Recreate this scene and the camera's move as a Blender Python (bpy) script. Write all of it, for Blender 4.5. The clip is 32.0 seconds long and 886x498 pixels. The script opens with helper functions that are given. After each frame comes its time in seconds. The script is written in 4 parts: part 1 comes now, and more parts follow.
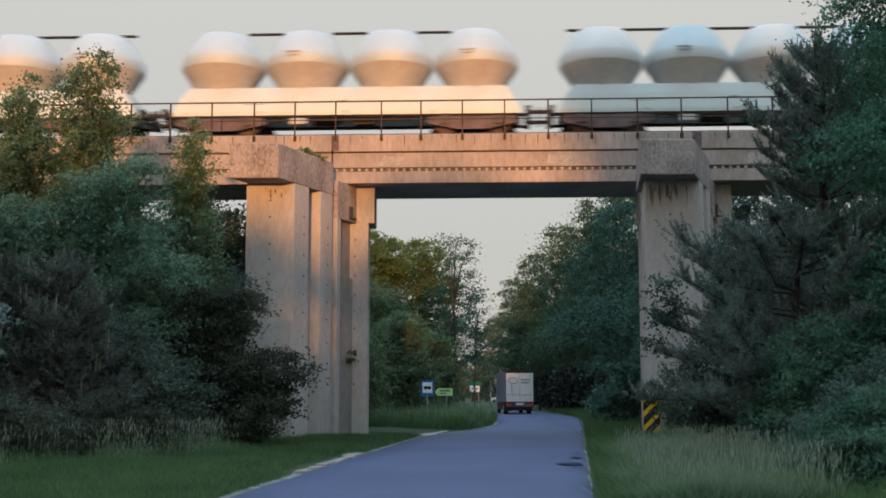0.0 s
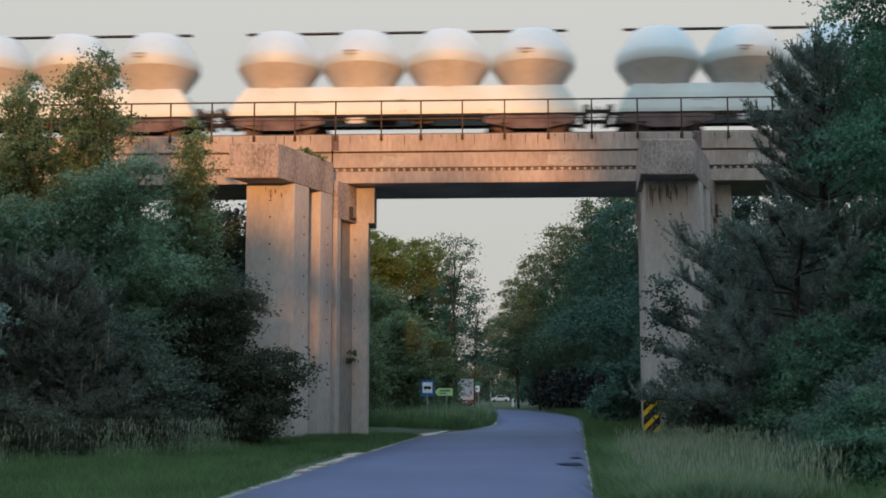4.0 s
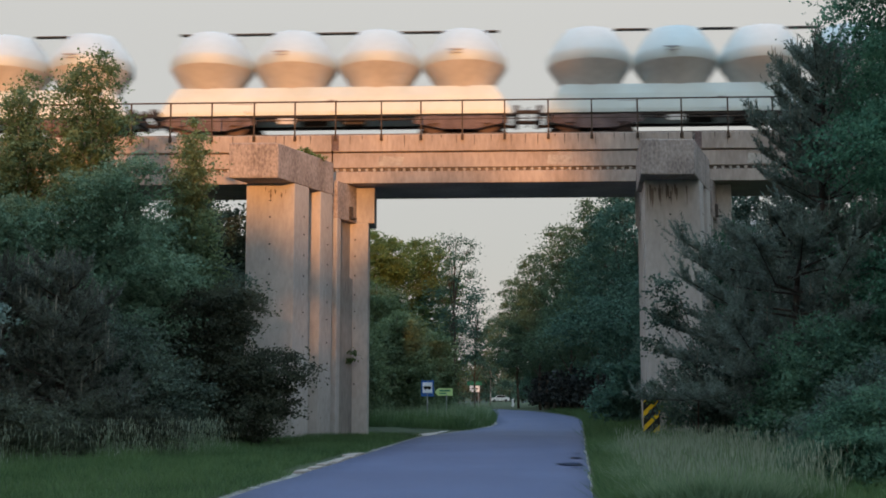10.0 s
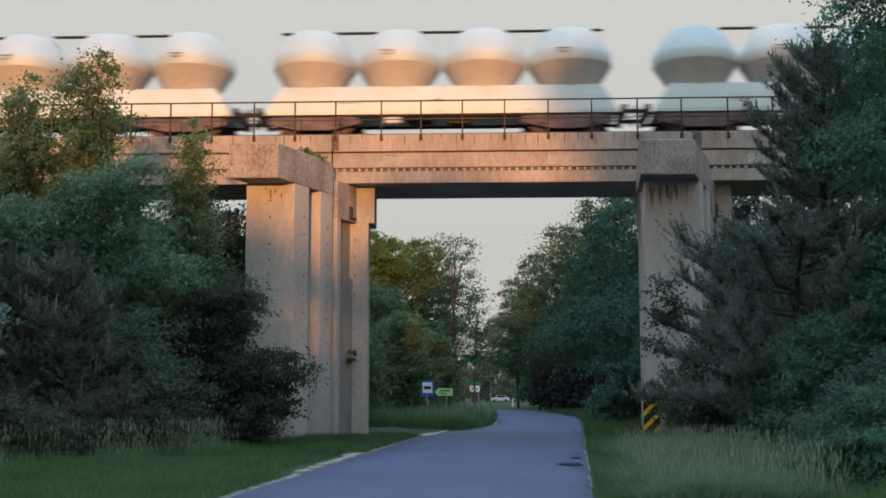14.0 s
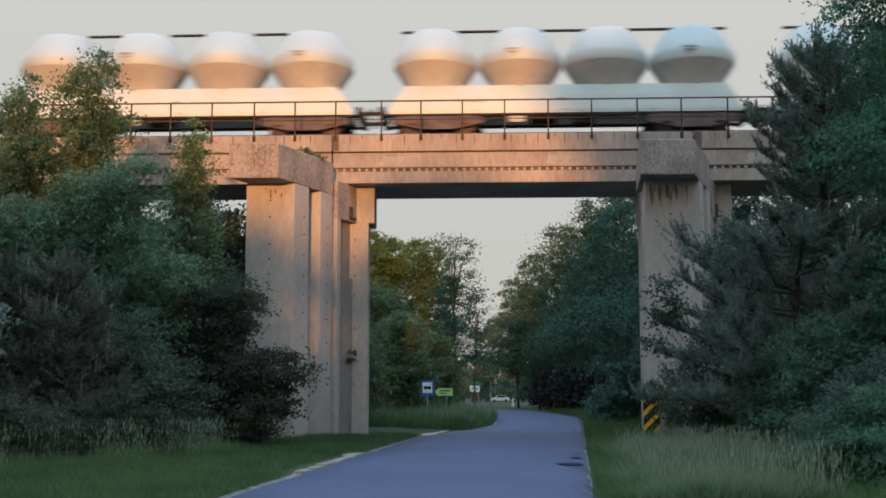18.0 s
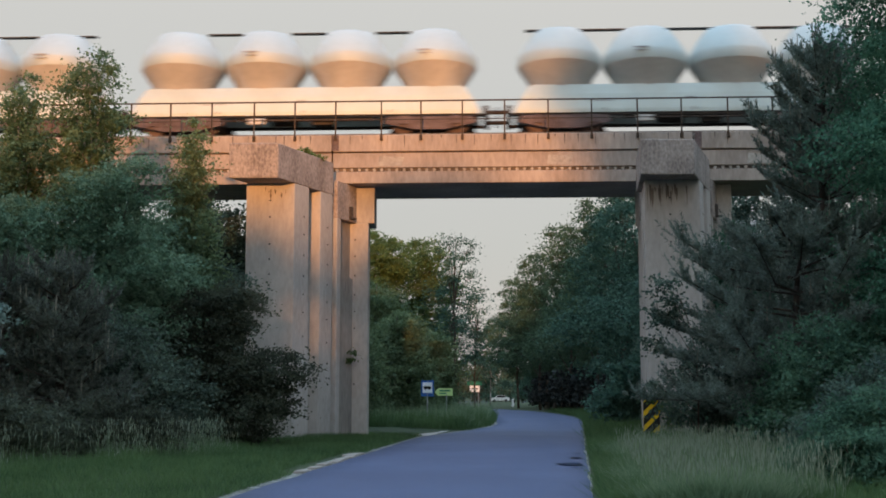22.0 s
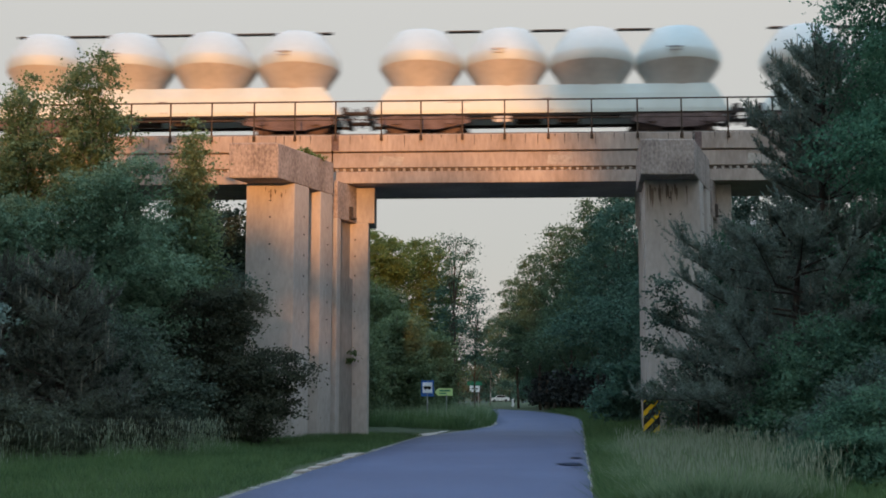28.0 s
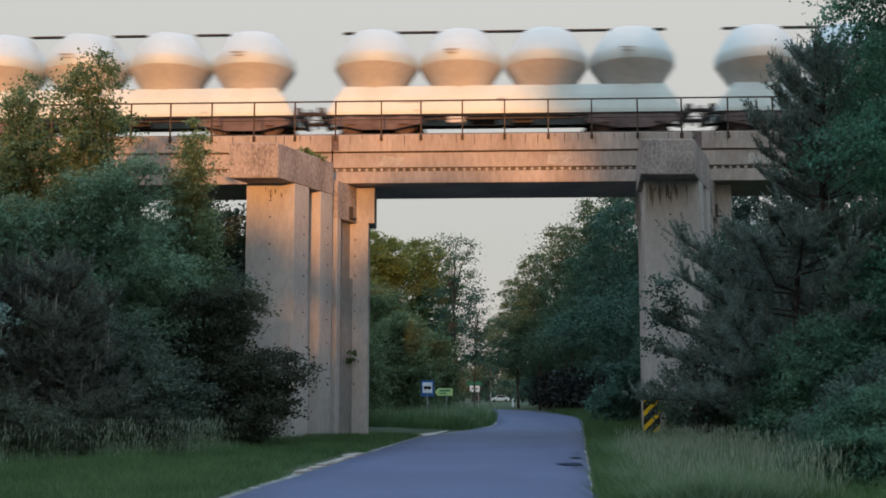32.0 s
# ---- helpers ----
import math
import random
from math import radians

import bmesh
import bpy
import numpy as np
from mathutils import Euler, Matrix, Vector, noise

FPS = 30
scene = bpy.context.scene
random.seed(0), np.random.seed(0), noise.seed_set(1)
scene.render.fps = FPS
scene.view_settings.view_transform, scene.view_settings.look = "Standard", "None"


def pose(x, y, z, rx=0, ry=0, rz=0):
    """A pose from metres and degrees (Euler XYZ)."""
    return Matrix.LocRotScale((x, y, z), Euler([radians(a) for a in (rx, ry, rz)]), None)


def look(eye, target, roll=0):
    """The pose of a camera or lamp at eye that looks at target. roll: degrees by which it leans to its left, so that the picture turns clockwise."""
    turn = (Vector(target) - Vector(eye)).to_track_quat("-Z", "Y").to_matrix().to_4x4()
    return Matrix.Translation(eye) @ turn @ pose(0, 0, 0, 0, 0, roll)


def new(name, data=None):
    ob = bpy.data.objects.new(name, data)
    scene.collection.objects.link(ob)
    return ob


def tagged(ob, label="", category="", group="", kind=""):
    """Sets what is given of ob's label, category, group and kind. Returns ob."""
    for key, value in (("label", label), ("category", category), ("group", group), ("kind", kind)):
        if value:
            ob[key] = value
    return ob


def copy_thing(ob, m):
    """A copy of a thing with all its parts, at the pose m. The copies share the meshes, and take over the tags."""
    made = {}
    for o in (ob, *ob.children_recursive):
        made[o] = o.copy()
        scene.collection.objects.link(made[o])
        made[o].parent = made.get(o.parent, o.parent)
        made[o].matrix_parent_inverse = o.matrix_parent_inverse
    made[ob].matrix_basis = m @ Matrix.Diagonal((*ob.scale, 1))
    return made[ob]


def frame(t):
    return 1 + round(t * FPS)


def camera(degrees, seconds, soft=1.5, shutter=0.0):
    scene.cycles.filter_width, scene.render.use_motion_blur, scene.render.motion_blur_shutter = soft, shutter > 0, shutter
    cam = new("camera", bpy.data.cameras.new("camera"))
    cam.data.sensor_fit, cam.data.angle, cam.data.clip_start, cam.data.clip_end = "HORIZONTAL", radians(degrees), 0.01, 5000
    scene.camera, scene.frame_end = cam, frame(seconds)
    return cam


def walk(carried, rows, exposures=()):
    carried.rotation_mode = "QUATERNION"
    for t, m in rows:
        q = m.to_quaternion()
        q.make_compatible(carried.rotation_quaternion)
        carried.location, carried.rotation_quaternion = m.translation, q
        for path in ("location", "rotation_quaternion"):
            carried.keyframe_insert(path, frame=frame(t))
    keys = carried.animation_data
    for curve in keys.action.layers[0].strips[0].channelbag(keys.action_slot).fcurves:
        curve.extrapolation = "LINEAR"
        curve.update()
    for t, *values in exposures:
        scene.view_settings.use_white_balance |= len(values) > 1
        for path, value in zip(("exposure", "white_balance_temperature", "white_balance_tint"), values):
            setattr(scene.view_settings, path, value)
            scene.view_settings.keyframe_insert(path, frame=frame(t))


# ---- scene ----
# A zoomed, standing camera at the roadside, about eye height over the road.
cam = camera(40, 32.0, soft=1.8, shutter=0.8)
EYE = pose(0, 0, 1.5, 96.856, 0, 0)
walk(cam, [(0.0, EYE), (32.0, EYE)])

# ---- light ----
SUN_AZ, SUN_EL = 1.0, 5.0      # the way the light travels, degrees right of straight ahead; height of the sun
world = bpy.data.worlds.new("evening_sky")
scene.world = world
world.use_nodes = True
wn, wl = world.node_tree.nodes, world.node_tree.links
sky = wn.new("ShaderNodeTexSky")
sky.sky_type, sky.sun_disc = "NISHITA", False
sky.sun_elevation, sky.sun_rotation = radians(SUN_EL + 3), radians(180 + SUN_AZ)
sky.air_density, sky.dust_density, sky.ozone_density = 1.0, 3.0, 1.0
# thin high cloud over it: dull and slightly rosy at the horizon, brighter and bluer overhead
up, parts, high = wn.new("ShaderNodeTexCoord"), wn.new("ShaderNodeSeparateXYZ"), wn.new("ShaderNodeValToRGB")
wl.new(up.outputs["Generated"], parts.inputs["Vector"])
wl.new(parts.outputs["Z"], high.inputs["Fac"])
ramp = high.color_ramp
ramp.elements[0].position, ramp.elements[0].color = 0.0, (0.325, 0.305, 0.295, 1)
ramp.elements[1].position, ramp.elements[1].color = 1.0, (0.71, 1.09, 1.53, 1)
mid = ramp.elements.new(0.12)
mid.color = (0.326, 0.318, 0.304, 1)
mid = ramp.elements.new(0.40)
mid.color = (0.385, 0.372, 0.346, 1)
glow = wn.new("ShaderNodeVectorMath")
glow.operation = "SCALE"
glow.inputs["Scale"].default_value = 20.0
wl.new(high.outputs["Color"], glow.inputs[0])
haze = wn.new("ShaderNodeMix")
haze.data_type = "RGBA"
haze.inputs["Factor"].default_value = 0.80
wl.new(sky.outputs["Color"], haze.inputs["A"])
wl.new(glow.outputs["Vector"], haze.inputs["B"])
wl.new(haze.outputs["Result"], wn["Background"].inputs["Color"])
wn["Background"].inputs["Strength"].default_value = 0.101

sun = new("sun", bpy.data.lights.new("sun", "SUN"))
sun.data.energy, sun.data.angle, sun.data.color = 4.25, radians(0.8), (1.0, 0.425, 0.135)
a, e = radians(SUN_AZ), radians(SUN_EL)
sun.matrix_basis = look((-60 * math.sin(a), -60, 30), (-60 * math.sin(a) + math.sin(a) * math.cos(e), -60 + math.cos(a) * math.cos(e), 30 - math.sin(e)))


# ---- materials ----
def mat(name, dark, light, rough=0.8, big=0.5, small=6.0, bump=0.3, metal=0.0, streak=1.0, island=0.0, glow=0.0, spec=0.3, fine=0.45, vary=True):
    """Two colours mixed by noise at two scales (metres), streaks stretched along z, fine relief."""
    m = bpy.data.materials.new(name)
    m.use_nodes = True
    n, l = m.node_tree.nodes, m.node_tree.links
    b = n["Principled BSDF"]
    tc, mp = n.new("ShaderNodeTexCoord"), n.new("ShaderNodeMapping")
    mp.inputs["Scale"].default_value = (1, 1, streak)
    l.new(tc.outputs["Object"], mp.inputs["Vector"])
    if vary:
        oi, far = n.new("ShaderNodeObjectInfo"), n.new("ShaderNodeMath")
        far.operation = "MULTIPLY"
        far.inputs[1].default_value = 37.0
        l.new(oi.outputs["Random"], far.inputs[0])
        l.new(far.outputs["Value"], mp.inputs["Location"])
    n1, n2 = n.new("ShaderNodeTexNoise"), n.new("ShaderNodeTexNoise")
    n1.inputs["Scale"].default_value, n1.inputs["Detail"].default_value = big, 4
    n2.inputs["Scale"].default_value, n2.inputs["Detail"].default_value = small, 6
    l.new(mp.outputs["Vector"], n1.inputs["Vector"])
    l.new(mp.outputs["Vector"], n2.inputs["Vector"])
    mx = n.new("ShaderNodeMix")
    mx.inputs["Factor"].default_value = fine
    l.new(n1.outputs["Fac"], mx.inputs["A"])
    l.new(n2.outputs["Fac"], mx.inputs["B"])
    fac = mx.outputs["Result"]
    if island:
        g = n.new("ShaderNodeNewGeometry")
        mi = n.new("ShaderNodeMix")
        mi.inputs["Factor"].default_value = island
        l.new(fac, mi.inputs["A"])
        l.new(g.outputs["Random Per Island"], mi.inputs["B"])
        fac = mi.outputs["Result"]
    ramp = n.new("ShaderNodeValToRGB")
    ramp.color_ramp.elements[0].position, ramp.color_ramp.elements[0].color = 0.36, (*dark, 1)
    ramp.color_ramp.elements[1].position, ramp.color_ramp.elements[1].color = 0.66, (*light, 1)
    l.new(fac, ramp.inputs["Fac"])
    l.new(ramp.outputs["Color"], b.inputs["Base Color"])
    b.inputs["Roughness"].default_value, b.inputs["Metallic"].default_value = rough, metal
    b.inputs["Specular IOR Level"].default_value = spec
    if bump:
        bp = n.new("ShaderNodeBump")
        bp.inputs["Strength"].default_value, bp.inputs["Distance"].default_value = bump, 0.03
        l.new(n2.outputs["Fac"], bp.inputs["Height"])
        l.new(bp.outputs["Normal"], b.inputs["Normal"])
    if glow:
        b.inputs["Emission Color"].default_value, b.inputs["Emission Strength"].default_value = (*light, 1), glow
    return m


def leaf_mat(name, dark, light, clear=0.25):
    """Leaves: a colour for each leaf, and light let through them."""
    m = mat(name, dark, light, rough=0.65, big=0.5, small=2.2, bump=0, island=0.22, spec=0.2)
    n, l = m.node_tree.nodes, m.node_tree.links
    n["Color Ramp"].color_ramp.elements[0].position, n["Color Ramp"].color_ramp.elements[1].position = 0.38, 0.62
    t, mx = n.new("ShaderNodeBsdfTranslucent"), n.new("ShaderNodeMixShader")
    mx.inputs["Fac"].default_value = clear
    l.new(n["Color Ramp"].outputs["Color"], t.inputs["Color"])
    l.new(n["Principled BSDF"].outputs["BSDF"], mx.inputs[1])
    l.new(t.outputs["BSDF"], mx.inputs[2])
    l.new(mx.outputs["Shader"], n["Material Output"].inputs["Surface"])
    return m


CONCRETE = mat("concrete_weathered", (0.35, 0.317, 0.284), (0.49, 0.443, 0.398), 0.9, 0.8, 9, 0.2, streak=0.4, fine=0.45)
CONCRETE_CAP = mat("concrete_pitted", (0.17, 0.140, 0.126), (0.44, 0.375, 0.335), 0.95, 1.2, 14, 0.7, streak=0.6, fine=0.55)
CONCRETE_GIRDER = mat("concrete_girder", (0.265, 0.218, 0.188), (0.45, 0.378, 0.327), 0.9, 0.6, 8, 0.3, streak=0.35, fine=0.4)
CONCRETE_STAIN_GROOVE = mat("concrete_stain_groove", (0.085, 0.07, 0.06), (0.25, 0.205, 0.175), 0.9, 2.5, 12, 0.3, streak=0.12)
CONCRETE_DARKER = mat("concrete_darker", (0.21, 0.184, 0.162), (0.37, 0.328, 0.290), 0.95, 0.9, 9, 0.3, streak=0.3, fine=0.4)
CONCRETE_PALE = mat("concrete_pale", (0.30, 0.27, 0.24), (0.52, 0.47, 0.42), 0.95, 0.8, 8, 0.4)
# blue sky light is put into the base colour of both asphalts
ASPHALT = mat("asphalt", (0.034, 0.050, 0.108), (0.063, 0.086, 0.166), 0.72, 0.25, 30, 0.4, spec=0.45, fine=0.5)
ASPHALT_BROKEN = mat("asphalt_broken", (0.014, 0.019, 0.034), (0.034, 0.044, 0.078), 0.95, 1.5, 24, 0.8, spec=0.1)
GROUND = mat("grassy_soil", (0.024, 0.038, 0.018), (0.056, 0.076, 0.033), 1.0, 0.3, 5, 0.5)
SAND = mat("sandy_edge", (0.10, 0.10, 0.075), (0.46, 0.44, 0.40), 1.0, 2, 14, 0.6)
RAIL_PAINT = mat("handrail_rust_paint", (0.035, 0.028, 0.022), (0.10, 0.065, 0.045), 0.75, 3, 20, 0.2, metal=0.2)
STEEL = mat("rail_steel", (0.05, 0.035, 0.03), (0.14, 0.10, 0.08), 0.6, 2, 20, 0.2, metal=0.6)
BALLAST = mat("ballast", (0.08, 0.07, 0.06), (0.22, 0.19, 0.17), 1.0, 2, 14, 0.9)
TANK = mat("silo_silver_paint", (0.575, 0.61, 0.59), (0.635, 0.67, 0.65), 0.78, 0.8, 7, 0.08, streak=0.3, spec=0.4, metal=0.92)
TANK_DUST = mat("silo_cement_dust", (0.45, 0.425, 0.40), (0.60, 0.57, 0.535), 0.7, 1.2, 8, 0.15, streak=0.3, metal=0.2)
APRON = mat("wagon_apron_paint", (0.54, 0.585, 0.56), (0.62, 0.67, 0.64), 0.7, 0.9, 9, 0.08, streak=0.25, metal=0.75)
CHASSIS = mat("wagon_frame_dark", (0.02, 0.018, 0.017), (0.075, 0.06, 0.052), 0.8, 1.5, 12, 0.2)
BOGIE = mat("bogie_brown_dust", (0.07, 0.048, 0.046), (0.20, 0.148, 0.142), 0.9, 2, 14, 0.3)
GRATING = mat("walkway_steel", (0.03, 0.03, 0.03), (0.09, 0.085, 0.08), 0.7, 3, 20, 0.1, metal=0.4)
BARK = mat("bark_brown", (0.035, 0.026, 0.02), (0.12, 0.09, 0.07), 0.95, 2, 18, 0.8, streak=0.3)
BARK_BIRCH = mat("bark_birch", (0.10, 0.09, 0.08), (0.45, 0.43, 0.40), 0.9, 3, 10, 0.4, streak=3)
LEAF_BIRCH = leaf_mat("leaf_birch", (0.066, 0.125, 0.066), (0.200, 0.280, 0.145), 0.5)
LEAF_BUSH = leaf_mat("leaf_bush", (0.034, 0.080, 0.052), (0.115, 0.215, 0.135), 0.6)
LEAF_DULL = leaf_mat("leaf_dull_brown_green", (0.033, 0.039, 0.027), (0.094, 0.112, 0.074), 0.45)
LEAF_BROWN = leaf_mat("leaf_brown_green", (0.046, 0.066, 0.048), (0.135, 0.182, 0.132), 0.5)
LEAF_OLIVE = leaf_mat("leaf_olive", (0.062, 0.100, 0.052), (0.170, 0.230, 0.115), 0.5)
LEAF_HAZY = leaf_mat("leaf_grey_green", (0.074, 0.140, 0.088), (0.220, 0.330, 0.215), 0.6)
LEAF_PALE = leaf_mat("leaf_pale", (0.10, 0.15, 0.13), (0.26, 0.34, 0.30), 0.5)
LEAF_DARK = leaf_mat("leaf_dark", (0.040, 0.064, 0.052), (0.125, 0.185, 0.140), 0.55)
LEAF_BRIGHT = leaf_mat("leaf_bright", (0.040, 0.106, 0.070), (0.114, 0.258, 0.165), 0.55)
LEAF_FAR = leaf_mat("leaf_far", (0.056, 0.102, 0.034), (0.145, 0.208, 0.068), 0.45)
LEAF_FAR_OLIVE = leaf_mat("leaf_far_olive", (0.044, 0.084, 0.052), (0.115, 0.182, 0.102), 0.45)
LEAF_FAR_DARK = leaf_mat("leaf_far_dark", (0.032, 0.074, 0.054), (0.100, 0.185, 0.132), 0.45)
NEEDLE_DULL = leaf_mat("pine_needle_dull", (0.060, 0.070, 0.057), (0.155, 0.176, 0.142), 0.4)
NEEDLE = leaf_mat("pine_needle", (0.078, 0.104, 0.088), (0.212, 0.262, 0.220), 0.5)
BARK_PINE = mat("bark_pine_bough", (0.022, 0.018, 0.015), (0.065, 0.052, 0.043), 0.95, 2, 18, 0.6, streak=0.3)
# near-black: deep shade of the tree hollow is put into this leaf colour
LEAF_SCRUB_SHADE = leaf_mat("leaf_scrub_shade", (0.009, 0.011, 0.010), (0.026, 0.030, 0.026), 0.15)
SEED = leaf_mat("grass_seed_head", (0.15, 0.185, 0.130), (0.30, 0.345, 0.255), 0.3)
SHOOT = leaf_mat("pine_shoot", (0.12, 0.12, 0.095), (0.26, 0.25, 0.20), 0.1)
GRASS = leaf_mat("grass_green", (0.048, 0.098, 0.037), (0.108, 0.178, 0.070), 0.4)
GRASS_TALL = leaf_mat("grass_pale", (0.095, 0.160, 0.078), (0.250, 0.315, 0.190), 0.45)
WHITE = mat("white_paint", (0.60, 0.59, 0.57), (0.80, 0.79, 0.77), 0.5, 1, 8, 0.05)
TRUCK_BOX = mat("truck_box_panel", (0.64, 0.61, 0.56), (0.78, 0.755, 0.70), 0.5, 0.8, 5, 0.05)
# grey-blue with the shade on the lorry's sides put into it
TRUCK_SIDE_SHADE = mat("truck_side_shade", (0.15, 0.18, 0.25), (0.24, 0.275, 0.36), 0.5, 0.8, 5, 0.05)
RUBBER = mat("rubber", (0.012, 0.012, 0.012), (0.03, 0.03, 0.03), 0.85, 3, 20, 0.2)
BLUE = mat("sign_blue", (0.025, 0.10, 0.32), (0.04, 0.14, 0.42), 0.5, 1, 6, 0)
SIGN_WHITE = mat("sign_white", (0.84, 0.84, 0.85), (0.92, 0.92, 0.93), 0.5, 1, 6, 0)
SIGN_GREEN = mat("sign_lime", (0.42, 0.58, 0.22), (0.52, 0.68, 0.28), 0.5, 1, 6, 0)
SIGN_DKGREEN = mat("sign_green", (0.02, 0.16, 0.09), (0.03, 0.22, 0.12), 0.5, 1, 6, 0)
BLACK = mat("black_paint", (0.010, 0.010, 0.010), (0.022, 0.022, 0.022), 0.6, 2, 10, 0)
YELLOW = mat("hazard_yellow", (0.74, 0.45, 0.012), (0.90, 0.58, 0.02), 0.5, 2, 12, 0)
GREY_POST = mat("galvanised_post", (0.22, 0.22, 0.22), (0.40, 0.40, 0.40), 0.6, 2, 12, 0.1, metal=0.4)
RED = mat("red_lens", (0.30, 0.03, 0.02), (0.45, 0.05, 0.03), 0.3, 2, 8, 0, glow=0.06)
GLASS = mat("dark_glass", (0.010, 0.012, 0.014), (0.02, 0.022, 0.025), 0.08, 1, 3, 0, spec=0.6)


# ---- mesh helpers ----
def mesh_from(name, verts, faces, material, smooth=False):
    me = bpy.data.meshes.new(name)
    me.from_pydata([tuple(v) for v in verts], [], faces)
    me.materials.append(material)
    if smooth:
        me.polygons.foreach_set("use_smooth", [True] * len(me.polygons))
    me.update()
    return me


def part(name, bm, material, parent=None, label="", smooth=False):
    """One mesh object from a bmesh, under a thing or part."""
    me = bpy.data.meshes.new(name)
    bm.normal_update()
    bm.to_mesh(me)
    bm.free()
    me.materials.append(material)
    if smooth:
        me.polygons.foreach_set("use_smooth", [True] * len(me.polygons))
    ob = new(name, me)
    if parent:
        ob.parent = parent
    if label:
        ob["label"] = label
    return ob


def shared(name, me, parent, m=None, label=""):
    """One more object on a mesh that others use too."""
    ob = new(name, me)
    ob.parent = parent
    if m is not None:
        ob.matrix_basis = m
    if label:
        ob["label"] = label
    return ob


def empty(name, m, label, category, group="", kind=""):
    ob = new(name)
    ob.matrix_basis = m
    return tagged(ob, label, category, group, kind)


def box(x0, x1, y0, y1, z0, z1, bevel=0.0, bm=None, skew=0.0, taper=0.0):
    """A box; skew pushes x along with y; taper draws the top in along x."""
    bm = bm or bmesh.new()
    vs = []
    for z in (z0, z1):
        d = taper if z == z1 else 0
        for y in (y0, y1):
            for x in (x0 + d, x1 - d):
                vs.append(bm.verts.new((x + skew * (y - y0), y, z)))
    fs = [bm.faces.new([vs[i] for i in f]) for f in ((0, 2, 3, 1), (4, 5, 7, 6), (0, 1, 5, 4), (2, 6, 7, 3), (0, 4, 6, 2), (1, 3, 7, 5))]
    if bevel:
        es = list({ed for f in fs for ed in f.edges})
        bmesh.ops.bevel(bm, geom=es, offset=bevel, segments=2, affect="EDGES", profile=0.5)
    return bm


def rod(p, q, r0, r1=None, seg=8, bm=None):
    """A round bar from p to q."""
    bm = bm or bmesh.new()
    p, q = Vector(p), Vector(q)
    r1 = r0 if r1 is None else r1
    rot = (q - p).to_track_quat("Z", "Y").to_matrix().to_4x4()
    bmesh.ops.create_cone(bm, cap_ends=True, segments=seg, radius1=r0, radius2=r1, depth=(q - p).length, matrix=Matrix.Translation((p + q) / 2) @ rot)
    return bm


def spun(profile, seg=24, bm=None, m=None):
    """A solid of revolution about z from (radius, height) pairs."""
    bm = bm or bmesh.new()
    m = m or Matrix()
    rings = []
    for r, z in profile:
        if r < 1e-4:
            rings.append([bm.verts.new(m @ Vector((0, 0, z)))])
        else:
            rings.append([bm.verts.new(m @ Vector((r * math.cos(6.28318530718 * i / seg), r * math.sin(6.28318530718 * i / seg), z))) for i in range(seg)])
    for lo, hi in zip(rings, rings[1:]):
        for i in range(seg):
            j = (i + 1) % seg
            if len(lo) == 1:
                bm.faces.new((lo[0], hi[j], hi[i]))
            elif len(hi) == 1:
                bm.faces.new((lo[i], lo[j], hi[0]))
            else:
                bm.faces.new((lo[i], lo[j], hi[j], hi[i]))
    return bm


def hull(points_xz, y0, y1, bm=None):
    """A prism: an outline in x and z, from y0 to y1."""
    bm = bm or bmesh.new()
    f = [bm.verts.new((x, y0, z)) for x, z in points_xz]
    b = [bm.verts.new((x, y1, z)) for x, z in points_xz]
    bm.faces.new(f)
    bm.faces.new(b[::-1])
    n = len(f)
    for i in range(n):
        bm.faces.new((f[i], b[i], b[(i + 1) % n], f[(i + 1) % n]))
    bmesh.ops.recalc_face_normals(bm, faces=bm.faces)
    return bm


RNG = np.random.default_rng(7)


def quads(name, centres, u, v, material, parent=None):
    """One mesh of many four-cornered leaves: centres and two half-axes each (pointed ovals)."""
    n = len(centres)
    co = np.empty((n, 4, 3))
    co[:, 0], co[:, 1], co[:, 2], co[:, 3] = centres - u, centres + v * 0.5 - u * 0.1, centres + u, centres - v * 0.5 - u * 0.1
    me = bpy.data.meshes.new(name)
    me.vertices.add(4 * n)
    me.vertices.foreach_set("co", co.ravel())
    me.loops.add(4 * n)
    me.loops.foreach_set("vertex_index", np.arange(4 * n, dtype=np.int32))
    me.polygons.add(n)
    me.polygons.foreach_set("loop_start", np.arange(0, 4 * n, 4, dtype=np.int32))
    me.polygons.foreach_set("loop_total", np.full(n, 4, dtype=np.int32))
    me.update(calc_edges=True)
    me.materials.append(material)
    ob = new(name, me)
    if parent:
        ob.parent = parent
    return ob


def unit(n):
    w = RNG.normal(size=(n, 3))
    return w / np.linalg.norm(w, axis=1, keepdims=True)


# ---- ground ----
def left_edge(y):
    """The road's left edge and its width by the distance; it swings to the right, then to the left at the junction."""
    return np.interp(y, [-60, 0, 18, 25, 31, 45, 50, 54, 60, 66, 82, 94, 110, 130, 145, 158], [-4.5, -3.9, -3.2, -2.6, -2.07, -0.82, 0.35, 1.35, 2.40, 2.95, 3.42, 3.4, 2.0, -3.0, -18, -48])


def right_edge(y):
    return np.interp(y, [-60, 0, 18, 25, 33, 50, 73, 86, 100, 115, 135, 150, 165], [0.9, 1.3, 2.15, 2.95, 3.8, 5.7, 8.2, 9.2, 9.4, 8.8, 6.0, -2.0, -26])


